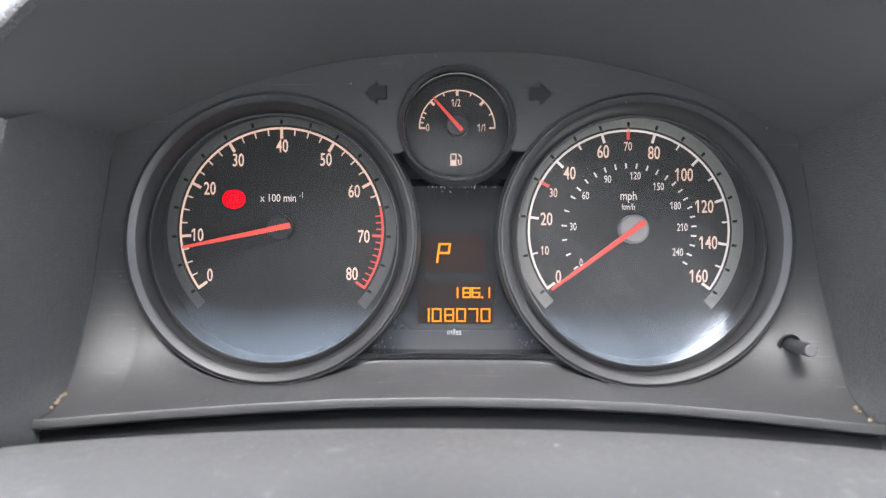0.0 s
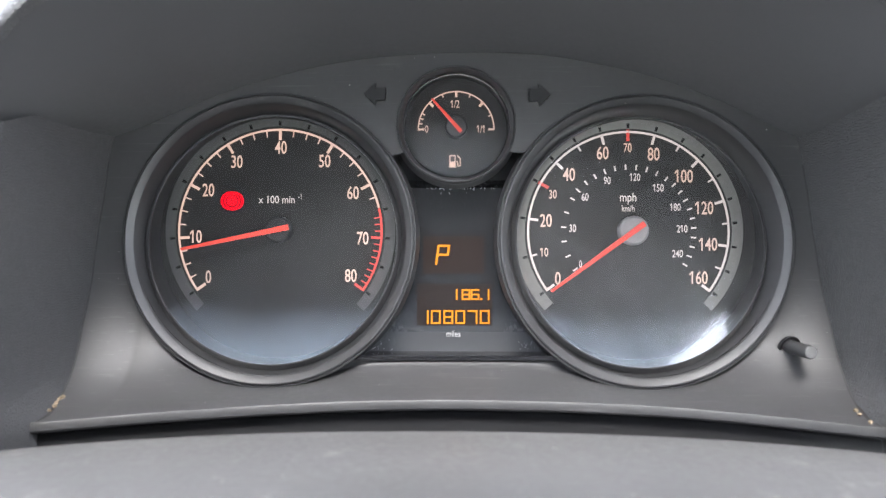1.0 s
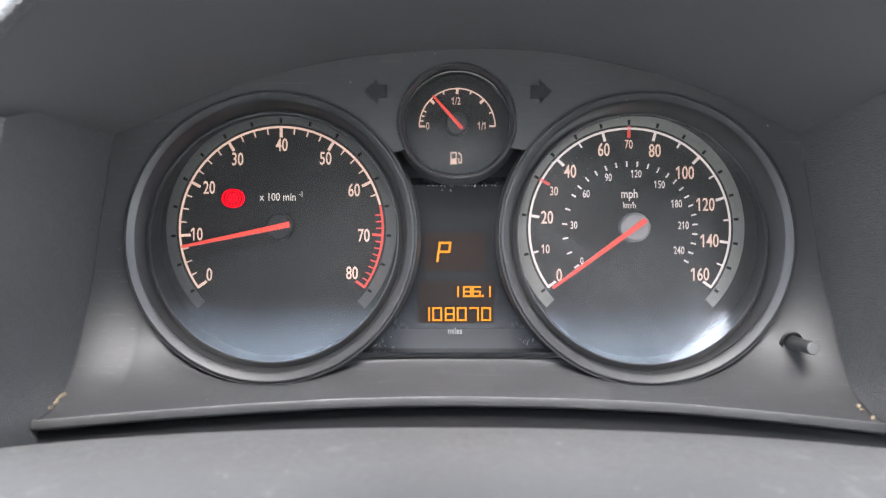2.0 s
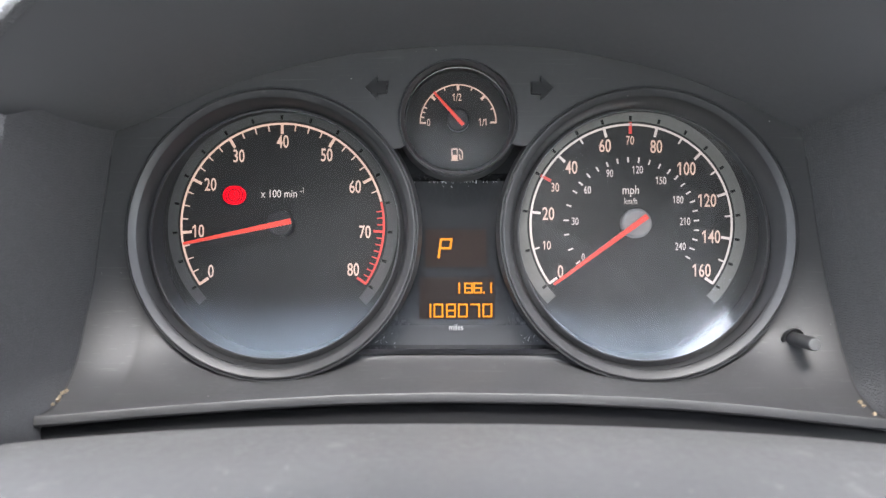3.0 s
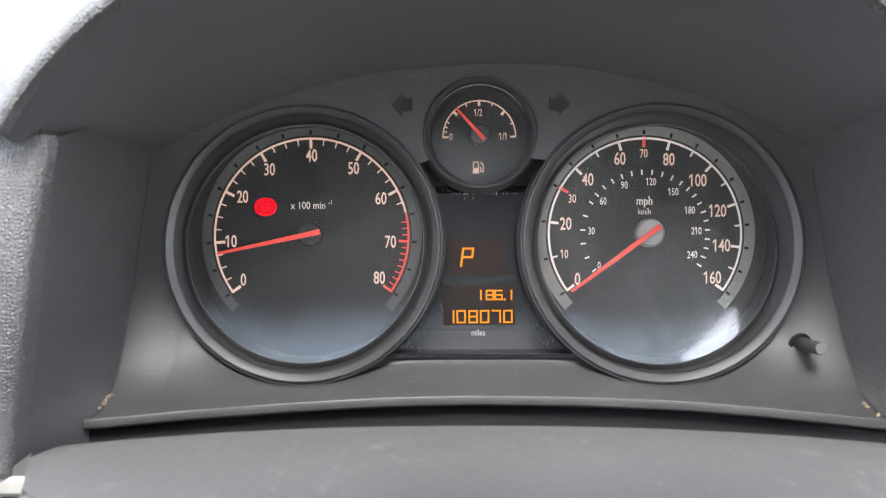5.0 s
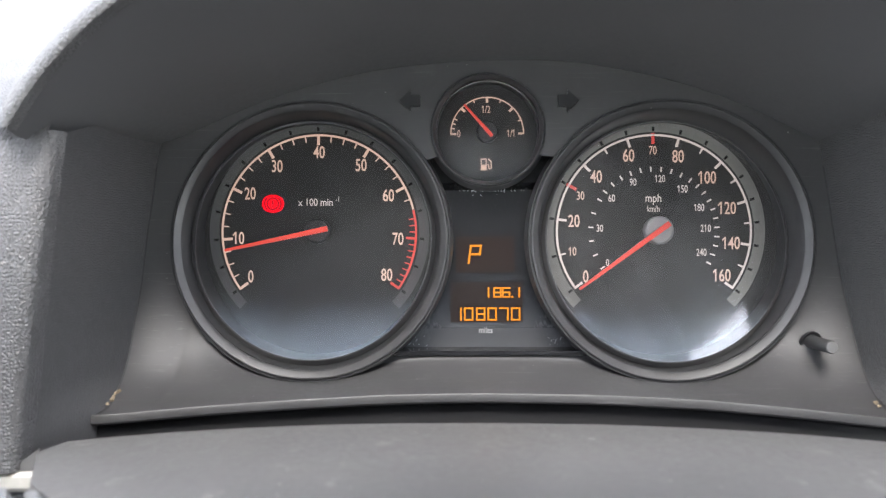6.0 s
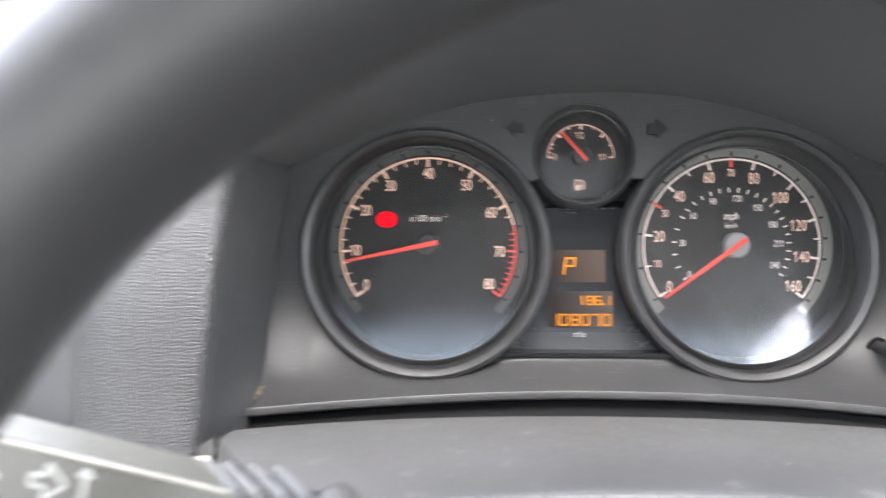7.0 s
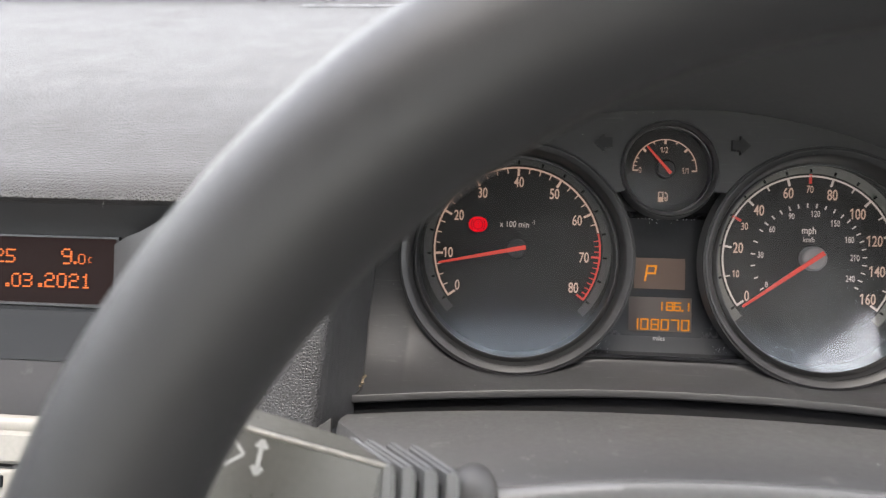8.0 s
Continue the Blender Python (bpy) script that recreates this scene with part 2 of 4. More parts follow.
PAD = plain("grained dash skin", (0.038, 0.0373, 0.037), 0.58, grain=1.8, grain_size=0.0018, spec=0.3)
CHEEK = plain("grained binnacle skin", (0.034, 0.0337, 0.034), 0.48, grain=1.0, grain_size=0.0011)
SKIN = plain("coarse grained binnacle skin", (0.034, 0.0337, 0.034), 0.48, grain=0.9, grain_size=0.0015)
CHEEKIN = plain("faintly grained binnacle wall", (0.029, 0.0288, 0.0295), 0.55, grain=0.6, grain_size=0.0011)
LINING = plain("smooth binnacle lining", (0.046, 0.046, 0.0475), 0.65)
SATIN = plain("satin black cluster plastic", (0.024, 0.024, 0.0245), 0.5, wear=0.05, specks=0.7, streaks=0.07, rough_vary=0.06, spec=0.28)
SHROUD = plain("worn column cover plastic", (0.051, 0.050, 0.0485), 0.5, spec=0.25, grain=0.10, grain_size=0.0006, wear=0.3, specks=0.6)
# same plastic as the cover, its base colour raised for the light it catches
RIDGE_LIT = plain("scuffed cover edge plastic paled as if lit", (0.11, 0.107, 0.103), 0.36, spec=0.5, wear=0.2)
RINGP = plain("ring plastic", (0.022, 0.022, 0.0225), 0.40, specks=0.4, wear=0.12, spec=0.4)
WALL = plain("dial well plastic", (0.012, 0.012, 0.0125), 0.38, spec=0.5, rough_vary=0.05)
ARROW = plain("arrow plastic", (0.0075, 0.0075, 0.008), 0.4, spec=0.25)
FRAMEP = plain("display frame plastic", (0.012, 0.012, 0.013), 0.35)
FASCIA = plain("dull fascia plastic", (0.013, 0.0145, 0.016), 0.6, specks=0.3, spec=0.1)
LOWFASCIA = plain("smooth lower fascia", (0.026, 0.026, 0.027), 0.55, wear=0.1, spec=0.2)
SMOOTHGREY = plain("smooth grey plastic", (0.027, 0.0275, 0.028), 0.4)
STRIP = plain("trim strip plastic", (0.018, 0.018, 0.0185), 0.48, streaks=0.08, spec=0.3)
DIALBLACK = plain("dial black", (0.0115, 0.0112, 0.011), 0.7, spec=0.1)
BAND = plain("dial grey band", (0.088, 0.086, 0.079), 0.6, spec=0.15)
BANDDARK = plain("dial dark grey band", (0.034, 0.034, 0.033), 0.6, spec=0.15)
BANDTICK = plain("band mark black", (0.004, 0.004, 0.004), 0.7, spec=0.05)
HUB = plain("needle cap grey", (0.10, 0.10, 0.102), 0.5, spec=0.25)
KNOBEND = plain("worn pin end", (0.050, 0.0495, 0.049), 0.45)
HUBDARK = plain("needle cap dark", (0.010, 0.010, 0.011), 0.5, spec=0.15)
GLOSSBLACK = scuffed_panel("display window black")
LEDGE = plain("glossy ledge plastic", (0.006, 0.006, 0.007), 0.14, rough_vary=0.05)
LENSEDGE = plain("shiny lens edge", (0.014, 0.014, 0.0145), 0.33, rough_vary=0.05)
GAP = plain("dull black panel", (0.0105, 0.0105, 0.0112), 0.6, spec=0.2)
RUBBER = plain("dark gap plastic", (0.0125, 0.0125, 0.0132), 0.6, spec=0.25)
WHEELSKIN = plain("worn wheel leather", (0.024, 0.0235, 0.0235), 0.5, grain=0.2, grain_size=0.0011, spec=0.5)
STALKP = plain("stalk plastic", (0.066, 0.0645, 0.057), 0.36, grain=0.05, grain_size=0.0005)
WORN = plain("rubbed pale edge", (0.2, 0.19, 0.165), 0.4, vary=0.35)
NUB = plain("dark rubber nub", (0.045, 0.043, 0.041), 0.55, vary=0.3)
STALKDARK = plain("stalk bellows", (0.10, 0.10, 0.10), 0.4)
SILVER = plain("silver trim paint", (0.20, 0.19, 0.168), 0.36, metal=0.1)
FOAM = plain("old foam crumbs", (0.12, 0.092, 0.06), 0.9)
LINT = plain("pale lint", (0.3, 0.3, 0.3), 0.9, vary=0.3)
FLECK = plain("pale dust", (0.15, 0.147, 0.14), 0.9, vary=0.3)
WHITEPRINT = plain("white print", (0.3, 0.3, 0.29), 0.5)
HEADLINER = plain("woven headliner", (0.10, 0.10, 0.10), 0.9, grain=0.2, grain_size=0.002)
TRIM = plain("grey cabin trim", (0.09, 0.09, 0.093), 0.6, grain=0.3, grain_size=0.0015)
ASPHALT = plain("asphalt", (0.05, 0.05, 0.05), 0.9)
FRIT = plain("black glass border", (0.01, 0.01, 0.011), 0.3)
PEACH = lit("peach backlit print", (1.0, 0.56, 0.38), 0.031, (0.25, 0.2, 0.17))
WHITELIT = lit("white backlit print", (1.0, 0.82, 0.71), 0.024, (0.28, 0.25, 0.235))
REDMARK = lit("red backlit print", (1.0, 0.10, 0.07), 0.025, (0.25, 0.03, 0.025))
NEEDLE = lit("red needle", (1.0, 0.11, 0.07), 0.024, (0.24, 0.022, 0.016))
WARN = lit("red warning lamp", (1.0, 0.0, 0.012), 0.075, (0.1, 0.0, 0.003), 0.05)
WARNDARK = lit("red lamp symbol", (1.0, 0.0, 0.03), 0.010, (0.03, 0.0, 0.002), 0.05)
AMBER = lit("amber segments", (1.0, 0.32, 0.008), 0.052, (0.15, 0.06, 0.005))
LCDGLOW = lcd("amber window glow", (1.0, 0.25, 0.08), 0.0010, (0.006, 0.005, 0.0045), (0.46, 0.34, 0.28))
LCDDIM = lcd("amber mileage pane", (1.0, 0.25, 0.08), 0.0007, (0.007, 0.0062, 0.006), (0.42, 0.38, 0.36))
ORANGE = lit("orange dot characters", (1.0, 0.22, 0.06), 0.08, (0.15, 0.04, 0.01))
SCREENGLOW = lit("info screen glow", (1.0, 0.14, 0.05), 0.0012, (0.005, 0.004, 0.004), 0.06)
# dust: how strongly the reflection veil is painted on each lens
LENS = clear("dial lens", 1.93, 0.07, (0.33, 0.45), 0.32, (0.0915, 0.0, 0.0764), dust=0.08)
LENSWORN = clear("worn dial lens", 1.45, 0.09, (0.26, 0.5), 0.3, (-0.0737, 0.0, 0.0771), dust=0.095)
LENSSMALL = clear("small dial lens", 1.5, 0.2, (0.28, 0.6), 0.4, (0.0087, 0.0, 0.1276), dust=0.006, reach=0.022)
GLASS = clear("window glass", 1.45, 0.0)
TINTED = clear("added tinted roof glass", 1.45, 0.0, tint=(0.16, 0.18, 0.2))

# ---- building helpers ----
BASE = {}


def thing(name, base, label, category, kind="", group=""):
    ob = new(name)
    ob.empty_display_size = 0.02
    ob.matrix_world = D @ Matrix.Translation(base)
    BASE[ob.name] = Vector(base)
    return tagged(ob, label, category, group, kind)


def part(name, bm, material, parent, label="", smooth=True):
    """Links a bmesh, in dash axes, as one mesh object under a thing or a part."""
    root = parent
    while root.parent:
        root = root.parent
    bmesh.ops.translate(bm, verts=bm.verts, vec=-BASE[root.name])
    me = bpy.data.meshes.new(name)
    bmesh.ops.recalc_face_normals(bm, faces=bm.faces)
    bm.to_mesh(me)
    bm.free()
    if smooth:
        for p in me.polygons:
            p.use_smooth = True
        me.set_sharp_from_angle(angle=radians(35))
    me.materials.append(material)
    ob = new(name, me)
    ob.parent = parent
    return tagged(ob, label)


def grid(rows, closed=False):
    """A sheet from rows of points; closed joins each row's end to its start."""
    bm = bmesh.new()
    vs = [[bm.verts.new(p) for p in row] for row in rows]
    for a, b in zip(vs, vs[1:]):
        n = len(a)
        for i in range(n if closed else n - 1):
            j = (i + 1) % n
            bm.faces.new((a[i], a[j], b[j], b[i]))
    return bm


def lathe(profile, cx, cz, y, tilt=0.0, seg=96):
    """Turns (radius, depth) points round an axis through (cx, cz); tilt leans the ring's foot towards the driver."""
    rows = []
    for r, h in profile:
        row = []
        for i in range(seg):
            a = 2 * math.pi * i / seg
            z = r * math.sin(a)
            row.append((cx + r * math.cos(a), y + h + z * math.tan(tilt), cz + z))
        rows.append(row)
    return grid(rows, closed=True)


def disc(r, cx, cz, y, seg=64, inner=0.0):
    if inner:
        return lathe([(inner, 0), (r, 0)], cx, cz, y, seg=seg)
    bm = bmesh.new()
    bm.faces.new([bm.verts.new((cx + r * math.cos(2 * math.pi * i / seg), y, cz + r * math.sin(2 * math.pi * i / seg))) for i in range(seg)])
    return bm


def slab(points, y0, y1, bevel=0.0):
    """A flat plate with the outline points (x, z), from depth y0 back to y1."""
    bm = bmesh.new()
    f = bm.faces.new([bm.verts.new((x, y0, z)) for x, z in points])
    out = bmesh.ops.extrude_face_region(bm, geom=[f])
    bmesh.ops.translate(bm, verts=[v for v in out["geom"] if isinstance(v, bmesh.types.BMVert)], vec=(0, y1 - y0, 0))
    if bevel:
        bmesh.ops.bevel(bm, geom=[e for e in bm.edges], offset=bevel, segments=2, affect="EDGES")
    return bm


def join(*parts):
    bm = bmesh.new()
    for p in parts:
        me = bpy.data.meshes.new("joined")
        p.to_mesh(me)
        p.free()
        bm.from_mesh(me)
        bpy.data.meshes.remove(me)
    return bm


def box(x0, x1, y0, y1, z0, z1, bevel=0.0):
    return slab([(x0, z0), (x1, z0), (x1, z1), (x0, z1)], y0, y1, bevel)


def bar(x0, z0, x1, z1, w, y, w1=None, h=0.0002):
    """A thin straight mark from one point of a face to another."""
    d = Vector((x1 - x0, z1 - z0)).normalized()
    nx, nz = -d.y, d.x
    a, b = w / 2, (w if w1 is None else w1) / 2
    return slab([(x0 + nx * a, z0 + nz * a), (x0 - nx * a, z0 - nz * a), (x1 - nx * b, z1 - nz * b), (x1 + nx * b, z1 + nz * b)], y - h, y)


def flag_ones(bm):
    """Give each upright stroke of the font that is a figure one its slanting flag."""
    left, found = set(bm.verts), []
    while left:
        island, todo = [], [left.pop()]
        while todo:
            v = todo.pop()
            island.append(v)
            for e in v.link_edges:
                w = e.other_vert(v)
                if w in left:
                    left.remove(w)
                    todo.append(w)
        xs, ys = [v.co.x for v in island], [v.co.y for v in island]
        if max(xs) - min(xs) < 0.2 and max(ys) - min(ys) > 0.6:
            found.append((min(xs), max(xs), max(ys), min(v.co.z for v in island)))
    for x0, x1, top, z in found:
        ring = [bm.verts.new((x, y, z)) for x, y in ((x0 + 0.01, top), (x0 - 0.17, top - 0.13), (x0 - 0.17, top - 0.25), (x0 + 0.01, top - 0.13))]
        back = [bm.verts.new((v.co.x, v.co.y, z + 0.02)) for v in ring]
        bm.faces.new(ring)
        bm.faces.new(back[::-1])
        for i in range(4):
            bm.faces.new((ring[i], back[i], back[i - 3], ring[i - 3]))


def letters(text, x, z, height, y, narrow=0.74, weight=0.0, turn=0.0):
    """Built-in font, centred at (x, z), with capitals of that height."""
    cu = bpy.data.curves.new("letters", "FONT")
    cu.body, cu.align_x, cu.offset, cu.extrude, cu.resolution_u = text, "CENTER", weight, 0.01, 3
    ob = bpy.data.objects.new("letters", cu)
    scene.collection.objects.link(ob)
    me = bpy.data.meshes.new_from_object(ob)
    bpy.data.objects.remove(ob)
    bpy.data.curves.remove(cu)
    bm = bmesh.new()
    bm.from_mesh(me)
    bpy.data.meshes.remove(me)
    s = height / 0.729
    if text[0].isdigit():
        flag_ones(bm)
    for v in bm.verts:
        px, pz = v.co.x * s * narrow, v.co.y * s - height / 2
        v.co = (x + px, y - 0.0001 + v.co.z * 0.001, z + pz)
    return bm


# lit cells of a three by five raster, by segment: top, upper and lower right, foot, lower and upper left, middle
SEGMENTS = {"a": "00 10 20", "b": "20 21 22", "c": "22 23 24", "d": "04 14 24", "e": "02 03 04", "f": "00 01 02", "g": "02 12 22"}
DIGITS = {"0": "abcdef", "1": "bc", "7": "abc", "8": "abcdefg", "6": "acdefg", "P": "abefg"}


def segment_digit(ch, x, z, w, h, stroke, y, lean=0.0):
    """A lit segment character in one piece, its middle at (x, z)."""
    k = stroke / 2
    xs = (-w / 2 - k, -w / 2 + k, w / 2 - k, w / 2 + k)
    zs = (h / 2 + k, h / 2 - k, k, -k, -h / 2 + k, -h / 2 - k)
    bm = bmesh.new()
    corner = {}
    for i, u in enumerate(xs):
        for j, v in enumerate(zs):
            corner[i, j] = bm.verts.new((x + u + lean * v, y, z + v))
    for i, j in sorted({(int(c[0]), int(c[1])) for s in DIGITS[ch] for c in SEGMENTS[s].split()}):
        bm.faces.new((corner[i, j], corner[i + 1, j], corner[i + 1, j + 1], corner[i, j + 1]))
    bmesh.ops.delete(bm, geom=[v for v in bm.verts if not v.link_faces], context="VERTS")
    out = bmesh.ops.extrude_face_region(bm, geom=bm.faces[:])
    bmesh.ops.translate(bm, verts=[v for v in out["geom"] if isinstance(v, bmesh.types.BMVert)], vec=(0, -0.0002, 0))
    return bm


def between(table, v):
    for (a, p), (b, q) in zip(table, table[1:]):
        if a <= v <= b or (v < a and (a, p) == table[0]) or (b, q) == table[-1]:
            if a <= v <= b:
                return p + (q - p) * (v - a) / (b - a)
    return table[0][1] if v < table[0][0] else table[-1][1]


def smooth_between(table, v):
    """Like between, with eased corners."""
    return sum(between(table, v + k * 0.004) for k in (-2, -1, 0, 1, 2)) / 5


# ---- instrument cluster: outline and face ----
LEFT_EDGE = [(-0.068, -0.1530), (-0.0645, -0.1524), (-0.0628, -0.1502), (-0.056, -0.1518), (-0.03, -0.1535), (-0.0035, -0.1520), (0.0117, -0.1503), (0.0294, -0.1476), (0.0446, -0.1461), (0.052, -0.1440), (0.06, -0.1415)]
RIGHT_EDGE = [(-0.068, 0.1690), (-0.0645, 0.1677), (-0.0636, 0.1655), (-0.0603, 0.1660), (-0.0492, 0.1679), (-0.0294, 0.1688), (-0.0177, 0.1680), (-0.0031, 0.1667), (0.0118, 0.1646), (0.0243, 0.1632), (0.0367, 0.1614), (0.0468, 0.1600), (0.06, 0.1565)]
TOP_EDGE = [(-0.145, 0.050), (-0.1400, 0.0530), (-0.0896, 0.0747), (-0.0442, 0.0861), (0.0022, 0.0899), (0.0465, 0.0894), (0.0943, 0.0798), (0.1296, 0.0665), (0.1570, 0.0514), (0.165, 0.047)]
STRIP_Y = [(-0.153, 0.276), (-0.113, 0.2835), (0.0, 0.2895), (0.1, 0.2835), (0.170, 0.274)]
STRIP_Z = [(-0.153, -0.0646), (-0.113, -0.0624), (-0.073, -0.0600), (-0.035, -0.0583), (0.011, -0.0578), (0.05, -0.0579), (0.088, -0.0591), (0.125, -0.0613), (0.170, -0.0649)]
RINGS = [(-0.0737, 0.0071, 0.0640), (0.0915, 0.0064, 0.0638), (0.0087, 0.0576, 0.0259)]
MID = 0.0087


def face_y(z):
    return 0.3195 + 0.035 * z


def top_edge(x):
    return sum(between(TOP_EDGE, x + k * 0.004) for k in range(-4, 5)) / 9


SHELF_X = np.linspace(-0.23, 0.24, 1881)


def shelf_table():
    """Where the face starts to sweep out to its lip: just under the rings, eased along the dash."""
    low = np.where(np.abs(SHELF_X - MID) < 0.046, -0.0462, 0.012)
    for cx, cz, r in RINGS[:2]:
        d = np.abs(SHELF_X - cx)
        round_foot = cz - np.sqrt(np.maximum((r + 0.001) ** 2 - d ** 2, 0.0)) - 0.0006
        low = np.where(d < r + 0.001, np.minimum(low, round_foot), low)
    bell = np.exp(-(np.arange(-160, 161) * 0.00025 / 0.0196) ** 2)
    return np.convolve(np.pad(low, 160, mode="edge"), bell / bell.sum(), mode="valid")


SHELF = shelf_table()


def shelf_z(x):
    return float(np.interp(x, SHELF_X, SHELF))


def plate_y(x, z):
    """Depth of the face plate: upright behind the rings, then sweeping out to the lip."""
    foot = shelf_z(x)
    if z >= foot:
        return face_y(z)
    s = min(1.0, (foot - z) / (foot - smooth_between(STRIP_Z, x)))
    wide = min(1.0, max(0.0, (foot + 0.058) / 0.04))
    g = wide * (0.66 * s ** 2.2 + 0.34 * s ** 12) + (1 - wide) * s ** 1.6
    return face_y(foot) - (face_y(foot) - smooth_between(STRIP_Y, x)) * g


cluster = thing("instrument_cluster", (0.0, 0.33, -0.07), "black instrument cluster with two round dials and lit amber display", "instrument cluster")

rows = []
COLS, UPPER, COVE = 330, 110, 44
for j in range(UPPER + COVE + 1):
    row = []
    for i in range(COLS + 1):
        u = i / COLS
        x, z = -0.15 + 0.31 * u, 0.0
        for _ in range(5):
            foot = shelf_z(x)
            zs = smooth_between(STRIP_Z, x)
            if j <= UPPER:
                v = j / UPPER
                z = (top_edge(x) + 0.004) * (1 - v) + foot * v
                y = face_y(z)
            else:
                s = (j - UPPER) / COVE
                z = foot + (zs - foot) * s
                y = plate_y(x, z)
            xl, xr = between(LEFT_EDGE, min(z, 0.052)), between(RIGHT_EDGE, min(z, 0.052))
            x = xl + (xr - xl) * u
        row.append((x, y, z))
    rows.append(row)
bm = grid(rows)
gone = []
for f in bm.faces:
    c = f.calc_center_median()
    if c.y > face_y(c.z) - 0.003 and any((c.x - x) ** 2 + (c.z - z) ** 2 < (r + 0.0006) ** 2 for x, z, r in RINGS) or (-0.0450 < c.z < 0.0447 and abs(c.x - MID) < 0.045):
        gone.append(f)
bmesh.ops.delete(bm, geom=gone, context="FACES")
for v in bm.verts:
    if v.is_boundary and v.co.y > face_y(v.co.z) - 0.003:
        for cx, cz, r in RINGS:
            d = math.hypot(v.co.x - cx, v.co.z - cz)
            if abs(d - r - 0.0006) < 0.0016:
                v.co.x, v.co.z = cx + (v.co.x - cx) * (r + 0.0007) / d, cz + (v.co.z - cz) * (r + 0.0007) / d
edges = [[Vector(r[0]) for r in rows], [Vector(r[-1]) for r in rows]]
part("face_plate", bm, SATIN, cluster, "satin black plastic face curving out to its lower lip")

for side, line in zip((-1, 1), edges):
    part("edge_gap", grid([[p + Vector((side * d, -0.0003 - 0.0003 * (d > 0), 0)) for p in line[30:]] for d in (-0.0006, 0.0008)]), RUBBER, cluster, "dark gap beside the face")

# the lower lip: a bevelled strip and a dark lip beneath it
xs = [-0.1535 + (0.1695 + 0.1535) * i / 80 for i in range(81)]


def lip(offsets):
    return grid([[(x, smooth_between(STRIP_Y, x) + dy, smooth_between(STRIP_Z, x) + dz) for x in xs] for dy, dz in offsets])


part("lip_strip", lip([(0.0012, -0.0006), (0.0002, -0.0001), (-0.0004, 0.0004), (-0.0010, 0.0003), (-0.0014, -0.0003), (-0.0017, -0.0030), (-0.0012, -0.0038), (0.006, -0.0045)]), STRIP, cluster, "dull grey trim strip")
part("lower_lip", lip([(0.006, -0.0043), (0.0048, -0.0048), (0.0034, -0.0054), (0.0030, -0.0064), (0.0036, -0.0160), (0.0038, -0.0300)]), GAP, cluster, "dark panel under the trim strip")

# housing behind the face
def border(y0, y1, grow):
    top = [(x, top_edge(x) + grow) for x in (-0.142 + 0.302 * i / 40 for i in range(41))]
    ring = top + [(0.1745, -0.05), (0.172, -0.069), (-0.155, -0.069), (-0.159, -0.05)]
    return grid([[(x, y, z) for x, z in ring] for y in (y0, y1)], closed=True)


part("housing", join(border(0.3222, 0.352, 0.0036), box(-0.165, 0.18, 0.350, 0.354, -0.075, 0.1)), RUBBER, cluster, "black housing behind the dials")

# ---- the two large dials ----
RPM = [(0, 215.0), (40, 90.0), (80, -35.0)]
MPH = [(0, 215.7), (10, 194.0), (20, 172.5), (30, 151.0), (40, 136.0), (50, 120.3), (60, 105.4), (70, 90.1), (80, 74.7), (90, 59.3), (100, 45.6), (110, 32.0), (120, 18.0), (130, 4.8), (140, -8.3), (150, -22.0), (160, -36.0)]
KMH = [(0, 215.3), (20, 188.4), (30, 175.8), (50, 149.3), (60, 140.3), (90, 111.3), (120, 83.2), (150, 54.7), (180, 29.2), (210, 3.6), (250, -30.3)]
FACE = 0.335


def polar(c, r, a):
    return c[0] + r * math.cos(radians(a)), c[1] + r * math.sin(radians(a))


def tick(c, a, r0, r1, w, y=FACE - 0.0002):
    return bar(*polar(c, r0, a), *polar(c, r1, a), w, y)


def arc(c, a0, a1, r0, r1, y=FACE - 0.0002, steps=90):
    pts = [(a0 + (a1 - a0) * i / steps) for i in range(steps + 1)]
    return grid([[(polar(c, r, a)[0], y - 0.0002, polar(c, r, a)[1]) for a in pts] for r in (r0, r1)])


